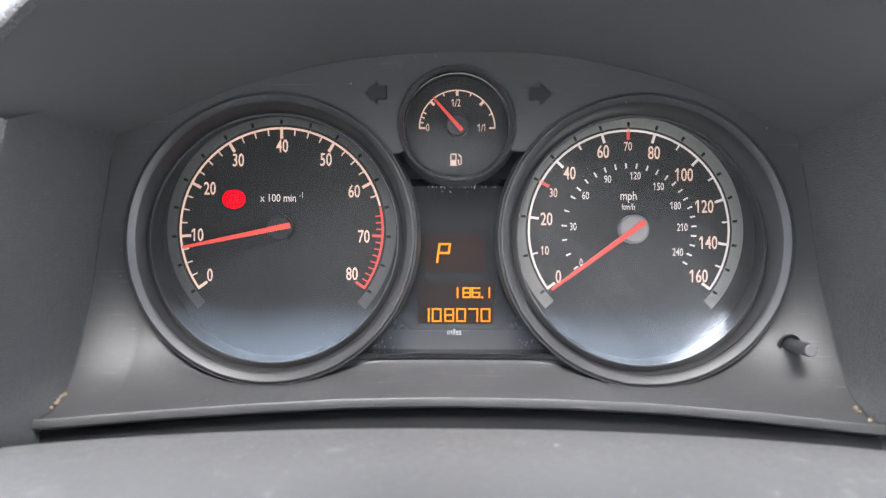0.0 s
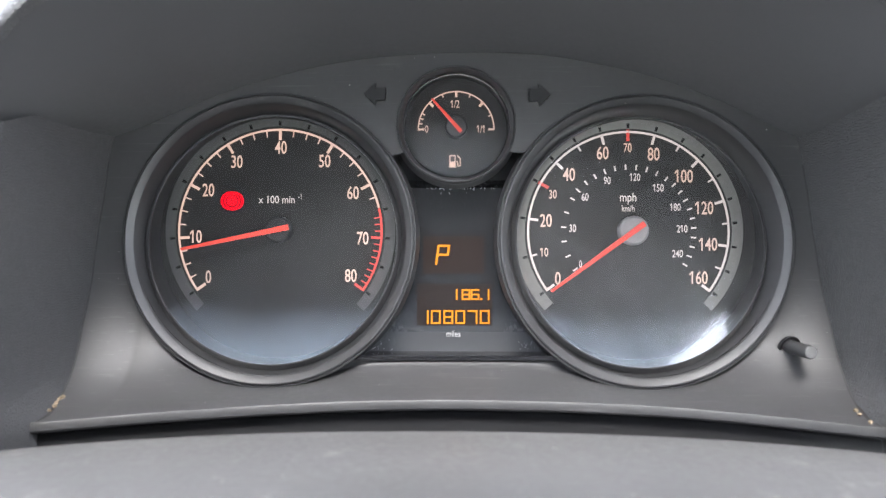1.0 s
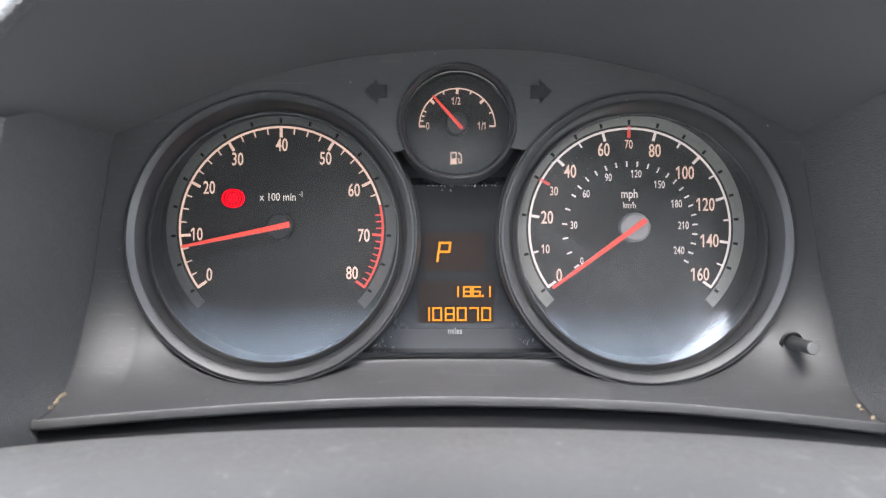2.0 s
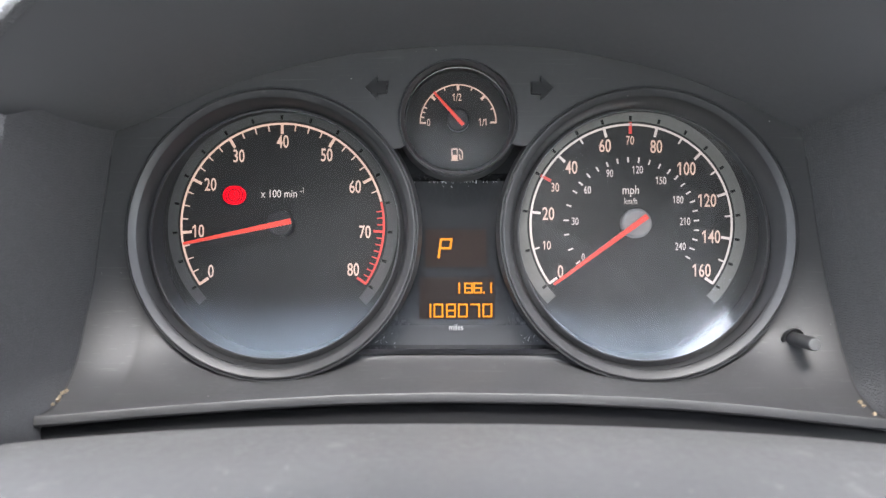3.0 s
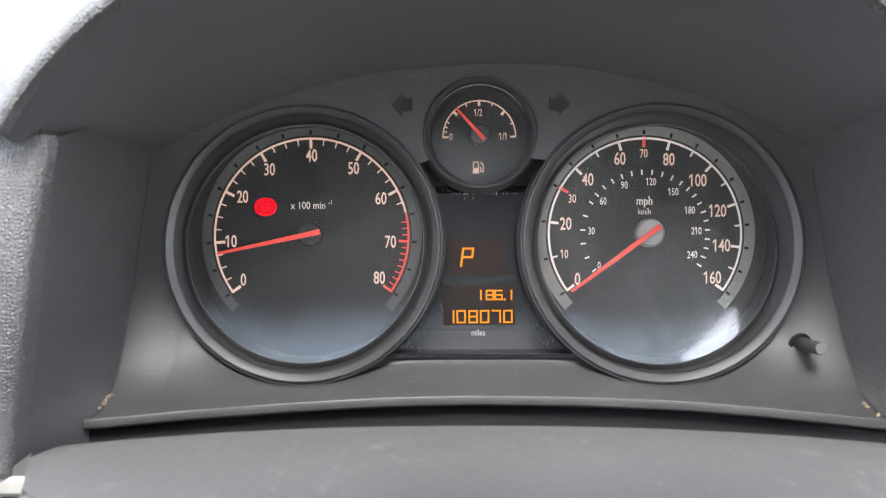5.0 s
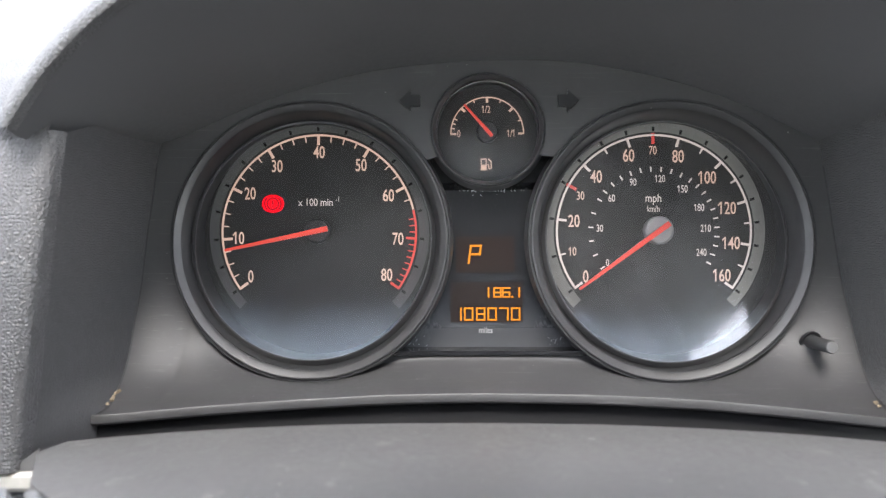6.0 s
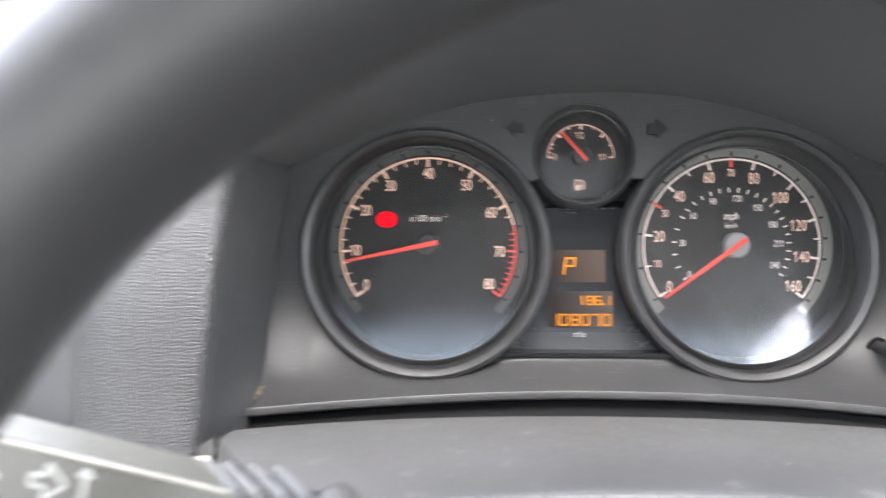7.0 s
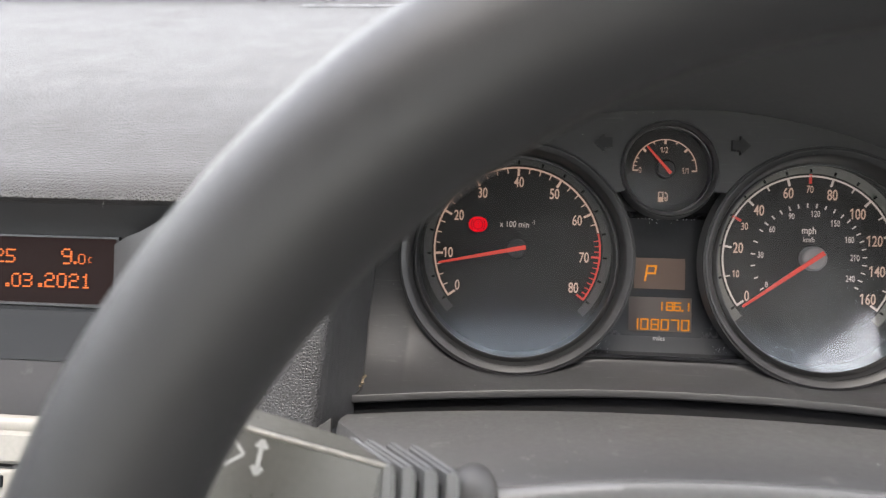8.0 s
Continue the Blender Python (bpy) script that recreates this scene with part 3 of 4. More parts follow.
def ring_set(parent, x, z, r, lens_r, tilt, lens_tilt, lens_curve, lens_yaw=0.0):
    """Bezel ring, well wall and domed lens of one dial."""
    k = 1.0 if r > 0.05 else 0.5
    yf = face_y(z) - r * (math.tan(tilt) - 0.035)
    lip_profile = [(0.0022, 0.008), (0.0010, 0.005), (0.0003, 0.003), (0.0001, -0.0006), (-0.0005, -0.0012), (-0.0011, -0.0012), (-0.0017, -0.0007), (-0.0034, 0.0007), (-0.0038, 0.0012), (-0.0040, 0.0020)]
    part("bezel_ring", lathe([(r + (k if a < 0 else 1) * a, h) for a, h in lip_profile], x, z, yf, tilt, 160), RINGP, parent, "dull black plastic ring with a worn shiny edge")
    part("groove", lathe([(r + 0.0001, 0.0002), (r + 0.0003 * k, -0.0005 * k), (r + 0.0010 * k, -0.0005 * k), (r + 0.0012 * k, 0.0006)], x, z, yf, tilt, 128), RUBBER, parent, "dark gap round the ring")
    part("well", lathe([(r - k * 0.0039, 0.0016), (r - k * (0.0046 if r > 0.05 else 0.0039), 0.0030), (r - k * 0.0056 * k, 0.0065), (r - k * 0.0088 * k, 0.0175)], x, z, yf, tilt * 0.5, 128), WALL, parent)
    rows = []
    for n in range(1, 65):
        q = lens_r * n / 64
        row = []
        for i in range(128):
            a = 2 * math.pi * i / 128
            zz = q * math.sin(a)
            row.append((x + q * math.cos(a), yf + 0.0055 + lens_curve * (q / lens_r) ** 2 + zz * math.tan(lens_tilt) + q * math.cos(a) * math.tan(lens_yaw), z + zz))
        rows.append(row)
    rim = []
    for q, back in ((lens_r - 0.0003 * k, 0.0006), (lens_r - 0.0002 * k, -0.0002), (lens_r + 0.0004 * k, -0.0003), (lens_r + 0.0026 * k, 0.0012)):
        rim.append([(x + q * math.cos(a), yf + 0.0055 + back + lens_curve + q * math.sin(a) * math.tan(lens_tilt) + q * math.cos(a) * math.tan(lens_yaw), z + q * math.sin(a)) for a in (2 * math.pi * i / 128 for i in range(128))])
    part("lens_rim", grid(rim, closed=True), LENSEDGE, parent, "thin shiny edge round the lens")
    bm = grid(rows, closed=True)
    bm.verts.ensure_lookup_table()
    bm.faces.new([bm.verts[i] for i in range(128)])
    return part("lens", bm, LENSSMALL if r < 0.05 else LENS if x > 0 else LENSWORN, parent, "scratched clear domed lens")


def dial_plate(name, parent, c, r, label):
    return part(name, disc(r, c[0], c[1], FACE, 96), DIALBLACK, parent, label)


def band(parent, c, a0, a1, r0, r1, ticks, material):
    part("grey_band", arc(c, a0, a1, r0, r1, FACE - 0.0001, 120), material, parent, "grey band round the scale")
    for a in ticks:
        part("band_mark", tick(c, a, r0 + 0.0003, r0 + 0.0024, 0.0012, FACE - 0.0006), BANDTICK, parent)


TACHO, SPEEDO, FUEL = (-0.0729, 0.0105), (0.0880, 0.0103), (0.0088, 0.0577)
rev = dial_plate("rev_counter", cluster, (-0.0735, 0.0105), 0.0585, "matt black printed rev counter face")
band(rev, TACHO, 223.5, -43.5, 0.0488, 0.0536, [between(RPM, 5 * i) for i in range(17)], BANDDARK)
marks, red = [arc(TACHO, 215.5, 13.4, 0.0467, 0.0477)], [arc(TACHO, 13.0, -35.5, 0.0467, 0.0477)]
for i in range(26):
    v = 2.5 * i
    major = i % 4 == 0
    marks.append(tick(TACHO, between(RPM, v), 0.0424 if major else 0.0441, 0.0474, 0.0013 if major else 0.0006))
for i in range(12):
    v = 66.25 + 1.25 * i
    major = v in (70, 80)
    red.append(tick(TACHO, between(RPM, v), 0.0424 if major else 0.0441, 0.0474, 0.0012 if major else 0.0006))
part("scale_marks", join(*marks), PEACH, rev, "peach backlit scale")
part("red_scale", join(*red), REDMARK, rev, "red end of the rev scale")
NUM = 0.0061
for text, (x, z) in (("0", (-0.10632, -0.01043)), ("10", (-0.11220, 0.00828)), ("20", (-0.10642, 0.02992)), ("30", (-0.09320, 0.04311)), ("40", (-0.07257, 0.04968)), ("50", (-0.05222, 0.04333)), ("60", (-0.03901, 0.02858)), ("70", (-0.03450, 0.00755)), ("80", (-0.04000, -0.00981))):
    part("numeral", letters(text, x, z, NUM, FACE - 0.0003, 0.68, 0.011), PEACH, rev)
x, z = (-0.07279, 0.02570)
part("unit_print", letters("x 100 min", x - 0.0016, z - 0.0003, 0.0037, FACE - 0.0003, 0.83, 0.004), WHITELIT, rev)
x, z = (-0.06354, 0.02675)
part("unit_print", letters("-1", x, z, 0.0027, FACE - 0.0003, 0.7, 0.004), WHITELIT, rev)

# brake lamp: a lit oval with its symbol
x, z = (-0.09528, 0.02464)
oval = [(x + 0.0054 * (abs(math.cos(t)) ** 0.92) * (1 if math.cos(t) > 0 else -1), z + 0.0044 * (abs(math.sin(t)) ** 0.92) * (1 if math.sin(t) > 0 else -1)) for t in (2 * math.pi * i / 40 for i in range(40))]
lamp = part("warning_lamp", slab(oval, FACE - 0.0004, FACE), WARN, rev, "glowing red brake warning lamp")
c = (x, z)
part("lamp_symbol", join(disc(0.0030, x, z, FACE - 0.0006, 48, 0.0025), arc(c, 135, 225, 0.0037, 0.0042, FACE - 0.0004, 20), arc(c, -45, 45, 0.0037, 0.0042, FACE - 0.0004, 20), bar(x, z + 0.0016, x, z - 0.0004, 0.0005, FACE - 0.0005), bar(x, z - 0.0010, x, z - 0.0015, 0.0005, FACE - 0.0005)), WARNDARK, rev)


def needle(parent, c, a, length, tail, w0, w1, hub_r, hub_mat):
    d = Vector((math.cos(radians(a)), math.sin(radians(a))))
    y = FACE - 0.0055
    p, q = Vector(c) - d * tail, Vector(c) + d * length
    part("needle_hub", lathe([(0.00005, -0.0012), (hub_r * 0.85, -0.0010), (hub_r, -0.0002), (hub_r, 0.005)], c[0], c[1], FACE - 0.0044, 0, 48), hub_mat, parent, "round grey needle cap")
    n = Vector((-d.y, d.x))
    bm = slab([p + n * w0, p - n * w0, q - n * w1, q + n * w1], y - 0.001, y + 0.0006, 0.0002)
    part("needle", bm, NEEDLE, parent, "red-orange pointer")


needle(rev, (-0.0730, 0.0112), 191.6, 0.0451, 0.0054, 0.0013, 0.0006, 0.0061, HUBDARK)
ring_set(cluster, *RINGS[0], 0.0560, radians(4), radians(5.4), 0.0014)

speedo = dial_plate("speedometer", cluster, (0.0890, 0.0105), 0.0585, "matt black printed speedometer face")
band(speedo, SPEEDO, 223.5, -43.5, 0.0475, 0.0527, [between(MPH, 10 * i) for i in range(17)], BAND)
marks = [arc(SPEEDO, 216.2, -36.5, 0.0455, 0.0465)]
for v in range(0, 161, 10):
    a = between(MPH, v)
    if v in (30, 70):
        part("red_mark", tick(SPEEDO, a, 0.0418, 0.0471, 0.0014), REDMARK, speedo, "red speed limit mark")
    else:
        major = v % 20 == 0
        marks.append(tick(SPEEDO, a, 0.0417 if major else 0.0431, 0.0462, 0.0012 if major else 0.0008))
part("scale_marks", join(*marks), WHITELIT, speedo, "white backlit scale")
for v in range(0, 251, 10):
    part("inner_mark", tick((0.0882, 0.0102), between(KMH, v), 0.0287, 0.0311, 0.0007), WHITELIT, speedo)
for text, h, (x, z) in (("0", NUM, (0.05570, -0.01097)), ("10", 0.0042, (0.04943, 0.00106)), ("20", NUM, (0.05021, 0.01572)), ("30", 0.0042, (0.05334, 0.02777)), ("40", NUM, (0.06091, 0.03693)), ("60", NUM, (0.07630, 0.04687)), ("70", 0.0042, (0.08777, 0.04921)), ("80", NUM, (0.09974, 0.04631)), ("100", NUM, (0.11351, 0.03611)), ("120", NUM, (0.12285, 0.02148)), ("140", NUM, (0.12465, 0.00479)), ("160", NUM, (0.12023, -0.01061)),
                        ("0", 0.0034, (0.06614, -0.00442)), ("30", 0.0036, (0.06248, 0.01206)), ("60", 0.0036, (0.06822, 0.02646)), ("90", 0.0036, (0.07839, 0.03404)), ("120", 0.0036, (0.09115, 0.03560)), ("150", 0.0036, (0.10181, 0.03063)), ("180", 0.0036, (0.10961, 0.02175)), ("210", 0.0036, (0.11272, 0.01182)), ("240", 0.0036, (0.11063, 0.00034))):
    part("numeral", letters(text, x, z, h, FACE - 0.0003, 0.68, 0.011 if h > 0.005 else 0.008), PEACH if h > 0.004 else WHITELIT, speedo)
x, z = (0.08802, 0.02645)
part("unit_print", letters("mph", x, z, 0.0042, FACE - 0.0003, 0.78, 0.008), WHITELIT, speedo)
x, z = (0.08802, 0.02122)
part("unit_print", letters("km/h", x, z, 0.0030, FACE - 0.0003, 0.74, 0.004), WHITELIT, speedo)
needle(speedo, (0.0897, 0.0107), 216.2, 0.0468, 0.0056, 0.0013, 0.0006, 0.0067, HUB)
ring_set(cluster, *RINGS[1], 0.0560, radians(4), radians(7), 0.0020, radians(3))

# ---- fuel gauge ----
fuel = part("fuel_gauge", disc(0.0245, 0.0087, 0.0576, FACE + 0.0002, 64), DIALBLACK, cluster, "matt black fuel gauge face")
marks = [arc(FUEL, 180, 0, 0.0172, 0.0178, steps=50)]
for a, r0, w in ((180, 0.0148, 0.0009), (171, 0.0158, 0.0006), (163, 0.0158, 0.0006), (155, 0.0158, 0.0006), (135, 0.0150, 0.0012), (112, 0.0160, 0.0006), (90, 0.0150, 0.0012), (68, 0.0160, 0.0006), (45, 0.0150, 0.0012), (22, 0.0160, 0.0006), (0, 0.0148, 0.0009)):
    marks.append(tick(FUEL, a, r0, 0.0177, w))
part("scale_marks", join(*marks), PEACH, fuel, "peach backlit fuel scale")
for text, (x, z) in (("0", (-0.00484, 0.05800)), ("1/2", (0.00828, 0.06954)), ("1/1", (0.02035, 0.05796))):
    part("numeral", letters(text, x, z, 0.0036, FACE - 0.0003, 0.68, 0.004), PEACH, fuel)
x, z = (0.00830, 0.04301)
pump = join(bar(x - 0.0012, z - 0.0025, x - 0.0012, z - 0.0002, 0.0028, FACE - 0.0002), bar(x - 0.0012, z + 0.0022, x - 0.0012, z + 0.0028, 0.0028, FACE - 0.0002), bar(x - 0.0024, z - 0.0002, x - 0.0024, z + 0.0024, 0.0005, FACE - 0.0002), bar(x, z - 0.0002, x, z + 0.0024, 0.0005, FACE - 0.0002), bar(x - 0.0012, z - 0.0029, x - 0.0012, z - 0.0025, 0.0034, FACE - 0.0002),
            bar(x + 0.0006, z - 0.0002, x + 0.0012, z - 0.0002, 0.0004, FACE - 0.0002), bar(x + 0.0012, z - 0.0002, x + 0.0012, z - 0.0022, 0.0005, FACE - 0.0002), bar(x + 0.0012, z - 0.0022, x + 0.0024, z - 0.0022, 0.0005, FACE - 0.0002), bar(x + 0.0024, z - 0.0022, x + 0.0024, z + 0.0012, 0.0005, FACE - 0.0002), bar(x + 0.0024, z + 0.0012, x + 0.0010, z + 0.0026, 0.0006, FACE - 0.0002))
part("fuel_symbol", pump, PEACH, fuel, "peach fuel pump symbol")
needle(fuel, (0.00881, 0.05824), 131.5, 0.0167, 0.0034, 0.0009, 0.0004, 0.0051, HUBDARK)
ring_set(cluster, *RINGS[2], 0.0238, radians(3), radians(2), 0.0008)

# ---- display between the dials ----
def panel_y(z):
    return 0.3338 + 0.085 * z


rows = []
for j in range(25):
    z = 0.046 - (0.046 + 0.0455) * j / 24
    lo, hi = (cx + s * math.sqrt(max(0.0, (r - 0.0035) ** 2 - (z - cz) ** 2)) for (cx, cz, r), s in ((RINGS[0], 1), (RINGS[1], -1)))
    rows.append([(lo + (hi - lo) * i / 20, panel_y(z) + (0.003 if z > 0.031 else 0), z) for i in range(21)])
part("display_panel", grid(rows), GLOSSBLACK, cluster, "glossy black display window, scuffed at its edges")
part("display_sill", box(MID - 0.0446, MID + 0.0446, 0.3165, 0.3360, -0.0466, -0.0443, 0.0004), LEDGE, cluster, "dark ledge under the display window")


def window(x0, z1, x1, z0):
    return grid([[(x, panel_y(z) - 0.0003, z) for x in (x0, x1)] for z in (z0, (z0 + z1) / 2, z1)])


a, b = (-0.00640, 0.00830), (0.02160, -0.00900)
gear = part("gear_window", window(*a, *b), LCDGLOW, cluster, "dim amber glowing gear display")
x, z = (0.00260, -0.00030)
part("gear_letter", segment_digit("P", x, z, 0.0048, 0.0082, 0.0010, panel_y(z) - 0.0005, 0.14), AMBER, gear)
a, b = (-0.00915, -0.01363), (0.02532, -0.03260)
odo = part("mileage_window", window(*a, *b), LCDDIM, cluster, "dim amber glowing mileage display")
for ch, (x, z), w, h in (("1", (0.00757, -0.01853), 0.0030, 0.0042), ("8", (0.01331, -0.01852), 0.0032, 0.0042), ("6", (0.01747, -0.01851), 0.0032, 0.0042), ("1", (0.02216, -0.01850), 0.0030, 0.0042),
                         ("1", (-0.00593, -0.02877), 0.0036, 0.0055), ("0", (-0.00047, -0.02875), 0.0037, 0.0055), ("8", (0.00525, -0.02874), 0.0037, 0.0055), ("0", (0.01070, -0.02873), 0.0037, 0.0055), ("7", (0.01628, -0.02871), 0.0037, 0.0055), ("0", (0.02186, -0.02870), 0.0037, 0.0055)):
    part("digit", segment_digit(ch, x, z, w, h, 0.00075, panel_y(z) - 0.0006), AMBER, odo)
x, z = (0.02034, -0.02059)
part("decimal_point", box(x - 0.0005, x + 0.0005, panel_y(z) - 0.0006, panel_y(z) - 0.0004, z - 0.0005, z + 0.0005), AMBER, odo)
x, z = (0.00759, -0.03617)
part("unit_print", letters("miles", x, z, 0.0030, panel_y(z) - 0.0004, 0.78, 0.004), WHITEPRINT, cluster)

# ---- dust caught round the display panel ----
lint = thing("dust", (MID, 0.333, 0.03), "pale dust caught in the corners round the display panel", "dust", kind="stuff")
crumbs = bmesh.new()
rng = random.Random(11)
for k in range(60):
    if k < 34:
        x = MID + rng.uniform(-0.022, 0.020)
        z = 0.0576 - math.sqrt(0.0262 ** 2 - (x - 0.0087) ** 2) - abs(rng.gauss(0, 0.0016))
        z = min(z, 0.0305)
    else:
        x, z = MID + rng.choice((-1, 1)) * (0.0375 - abs(rng.gauss(0, 0.0045))), -0.0436 + abs(rng.gauss(0, 0.0035))
    size, wide, turn = rng.choice((0.00014, 0.00018, 0.00022, 0.0003)), rng.uniform(0.8, 4.5), rng.uniform(0.5, 2.6)
    for v in bmesh.ops.create_icosphere(crumbs, subdivisions=1, radius=size)["verts"]:
        px, pz = v.co.x * wide, v.co.z * rng.uniform(0.6, 1.0)
        v.co = (x + px * math.cos(turn) - pz * math.sin(turn), panel_y(z) - 0.0001 + v.co.y * 0.4, z + px * math.sin(turn) + pz * math.cos(turn))
part("crumbs", crumbs, LINT, lint)

# ---- direction arrows, reset knob ----
for (x, z), s in (((-0.02720, 0.0711), 1), ((0.04560, 0.0704), -1)):
    pts = [(-0.0053, 0), (0.0003, 0.0053), (0.0003, 0.0028), (0.0046, 0.0028), (0.0046, -0.0028), (0.0003, -0.0028), (0.0003, -0.0053)]
    part("direction_arrow", slab([(x + s * px, z + pz) for px, pz in pts], plate_y(x, z) - 0.0014, plate_y(x, z) + 0.001, 0.0002), ARROW, cluster, "dark unlit turn signal arrow")
x, z = 0.1512, -0.0394
base = plate_y(x, z)
knob = part("reset_knob", lathe([(0.00005, -0.0185), (0.0024, -0.0184), (0.0028, -0.0178), (0.0029, -0.004), (0.0029, 0.012)], x, z, base, 0, 32), RINGP, cluster, "thin black reset pin with a pale worn end")
part("knob_end", lathe([(0.00005, -0.01875), (0.0022, -0.0187), (0.0025, -0.0184)], x, z, base, 0, 32), KNOBEND, knob, "pale worn pin end")
part("knob_collar", lathe([(0.0030, 0.0006), (0.0034, -0.0007), (0.0044, -0.0009), (0.0048, 0.0006)], x, z, base, radians(-24), 32), WALL, cluster, "dark hole round the pin")

for x, z, lean, many in ((-0.1510, -0.0594, -0.1, 13), (0.1645, -0.0618, 0.3, 5)):
    bm = bmesh.new()
    for k in range(many):
        dz = random.uniform(-0.0020, 0.0020)
        px = x - lean * dz + random.uniform(-0.0011, 0.0007)
        bmesh.ops.create_icosphere(bm, subdivisions=2, radius=random.uniform(0.0004, 0.0009), matrix=Matrix.Translation((px, plate_y(x, z + dz) - 0.0008 + random.uniform(-0.0006, 0.0006), z + dz)))
    for v in bm.verts:
        v.co += noise.noise_vector(v.co * 900) * 0.0006
    part("foam_seal", bm, FOAM, cluster, "crumbling tan foam seal")

# ---- binnacle: cheeks, lining, hood ----
hood = thing("instrument_binnacle", (0.0, 0.30, -0.08), "dark grey grained plastic binnacle hooding the instrument cluster", "binnacle")
HOOD_EDGE = [(-0.1625, 0.0455), (-0.158, 0.052), (-0.1525, 0.0595), (-0.146, 0.0665), (-0.137, 0.0755), (-0.126, 0.084), (-0.1135, 0.0925), (-0.085, 0.108), (-0.045, 0.122), (0.008, 0.128), (0.061, 0.122), (0.101, 0.108), (0.1295, 0.0925), (0.142, 0.084), (0.153, 0.0755), (0.164, 0.066), (0.176, 0.056)]


def resample(points, n):
    pts = [Vector(p) for p in points]
    run = [0.0]
    for a, b in zip(pts, pts[1:]):
        run.append(run[-1] + (b - a).length)
    out = []
    for k in range(n + 1):
        s = run[-1] * k / n
        i = max(0, min(len(pts) - 2, sum(1 for r in run[1:-1] if r <= s)))
        out.append(pts[i].lerp(pts[i + 1], (s - run[i]) / (run[i + 1] - run[i])))
    return out


inner = resample([(x, face_y(top_edge(x)) - 0.0005, top_edge(x)) for x in (-0.14 + 0.297 * i / 60 for i in range(61))], 72)
outer = resample([(x, 0.237 - 0.012 * max(0, (z - 0.046) / 0.1), z) for x, z in HOOD_EDGE], 72)
for _ in range(3):
    outer = [outer[0]] + [(a + b * 2 + c) / 4 for a, b, c in zip(outer, outer[1:], outer[2:])] + [outer[-1]]
rows = []
for k in range(13):
    t = k / 12
    row = [a.lerp(b, t) + Vector((0, 0, -0.006 * math.sin(math.pi * t) * math.sin(math.pi * i / 72) ** 0.6)) for i, (a, b) in enumerate(zip(inner, outer))]
    tuck = 0.012 * math.sqrt(1 - t)  # its ends tuck in behind the cheeks
    if tuck:
        row = [row[0] + (row[0] - row[1]).normalized() * tuck] + row + [row[-1] + (row[-1] - row[-2]).normalized() * tuck]
    else:
        row = [row[0].copy()] + row + [row[-1].copy()]
    rows.append(row)
part("lining", grid(rows), LINING, hood, "smooth dark underside of the hood")
centre = Vector((0.008, 0.24, -0.02))
rows = []
for out, back, rise in ((-0.0018, 0.0030, 0), (0, 0, 0), (0.0012, -0.0004, 0), (0.0022, -0.0002, 0), (0.0030, 0.0002, 0), (0.0065, 0.0032, 0), (0.0110, 0.0085, 0), (0.0150, 0.0145, 0), (0.0185, 0.022, 0), (0.0215, 0.034, 0), (0.026, 0.06, 0), (0.036, 0.12, 0.01), (0.05, 0.30, 0.06)):
    row = []
    for p in outer:
        d = Vector((p.x - centre.x, 0, p.z - centre.z)).normalized()
        row.append(p + d * out + Vector((0, back, rise)))
    rows.append(row)
part("hood_lip", grid(rows[:4]), SKIN, hood, "grained rounded lip of the hood")
part("hood_cover", grid(rows[3:]), PAD, hood, "grained hood skin, bright where daylight falls on it")


def front_y(t):
    return 0.243 - 0.003 * t + 0.0375 * t ** 3


def cheek(side, edge, front_x, far_x, crown, rim_z):
    """Inner wall from the cluster's edge forward, rounding into the grained front."""
    rows = []
    for j in range(25):
        v = j / 24
        z = -0.0775 + (crown + 0.0775) * v
        xa = between(edge, max(z, -0.068))
        ya = max(plate_y(xa * 0.985, max(z, -0.064)), 0.262) + 0.0006
        xb = between(front_x, z)
        lean = 0.0065 * max(0.0, (v - 0.45) / 0.55) ** 2
        row = [(xa, ya, z)]
        for t in (0.25, 0.5, 0.75, 0.92):
            row.append((xa + (xb - xa) * t, ya + (0.248 - ya) * t, -0.0775 + (crown + (rim_z - crown) * t + 0.004 * math.sin(math.pi * t) + 0.0775) * v))
        for a in (15, 30, 45, 60, 75, 90):
            row.append((xb + side * 0.005 * (1 - math.cos(radians(a))), 0.248 - 0.005 * math.sin(radians(a)) + lean, -0.0775 + (rim_z + 0.0025 + 0.0775) * v))
        for k in range(1, 13):
            t = k / 12
            row.append((xb + side * 0.005 + (far_x - xb - side * 0.005) * t, front_y(t) + lean * (1 - t ** 3), -0.0775 + (rim_z + 0.0025 * max(0.0, 1 - 3 * t) - (rim_z - 0.0305) * t + 0.0775) * v))
        rows.append(row)
    return grid([r[:5] for r in rows]), grid([r[4:] for r in rows])


wall, front = cheek(-1, LEFT_EDGE, [(-0.105, -0.1655), (-0.069, -0.1630), (-0.03, -0.1600), (0.043, -0.1530), (0.06, -0.151)], -0.2365, 0.060, 0.0445)
part("cheek_wall", wall, CHEEKIN, hood, "dark inner side wall of the binnacle")
part("cheek", front, SKIN, hood, "grained front of the binnacle")
wall, front = cheek(1, RIGHT_EDGE, [(-0.105, 0.184), (-0.069, 0.1805), (0.043, 0.1680), (0.06, 0.166)], 0.34, 0.066, 0.055)
part("cheek_wall", wall, CHEEK, hood, "dark inner side wall of the binnacle")
part("cheek", front, CHEEK, hood, "grained front of the binnacle")

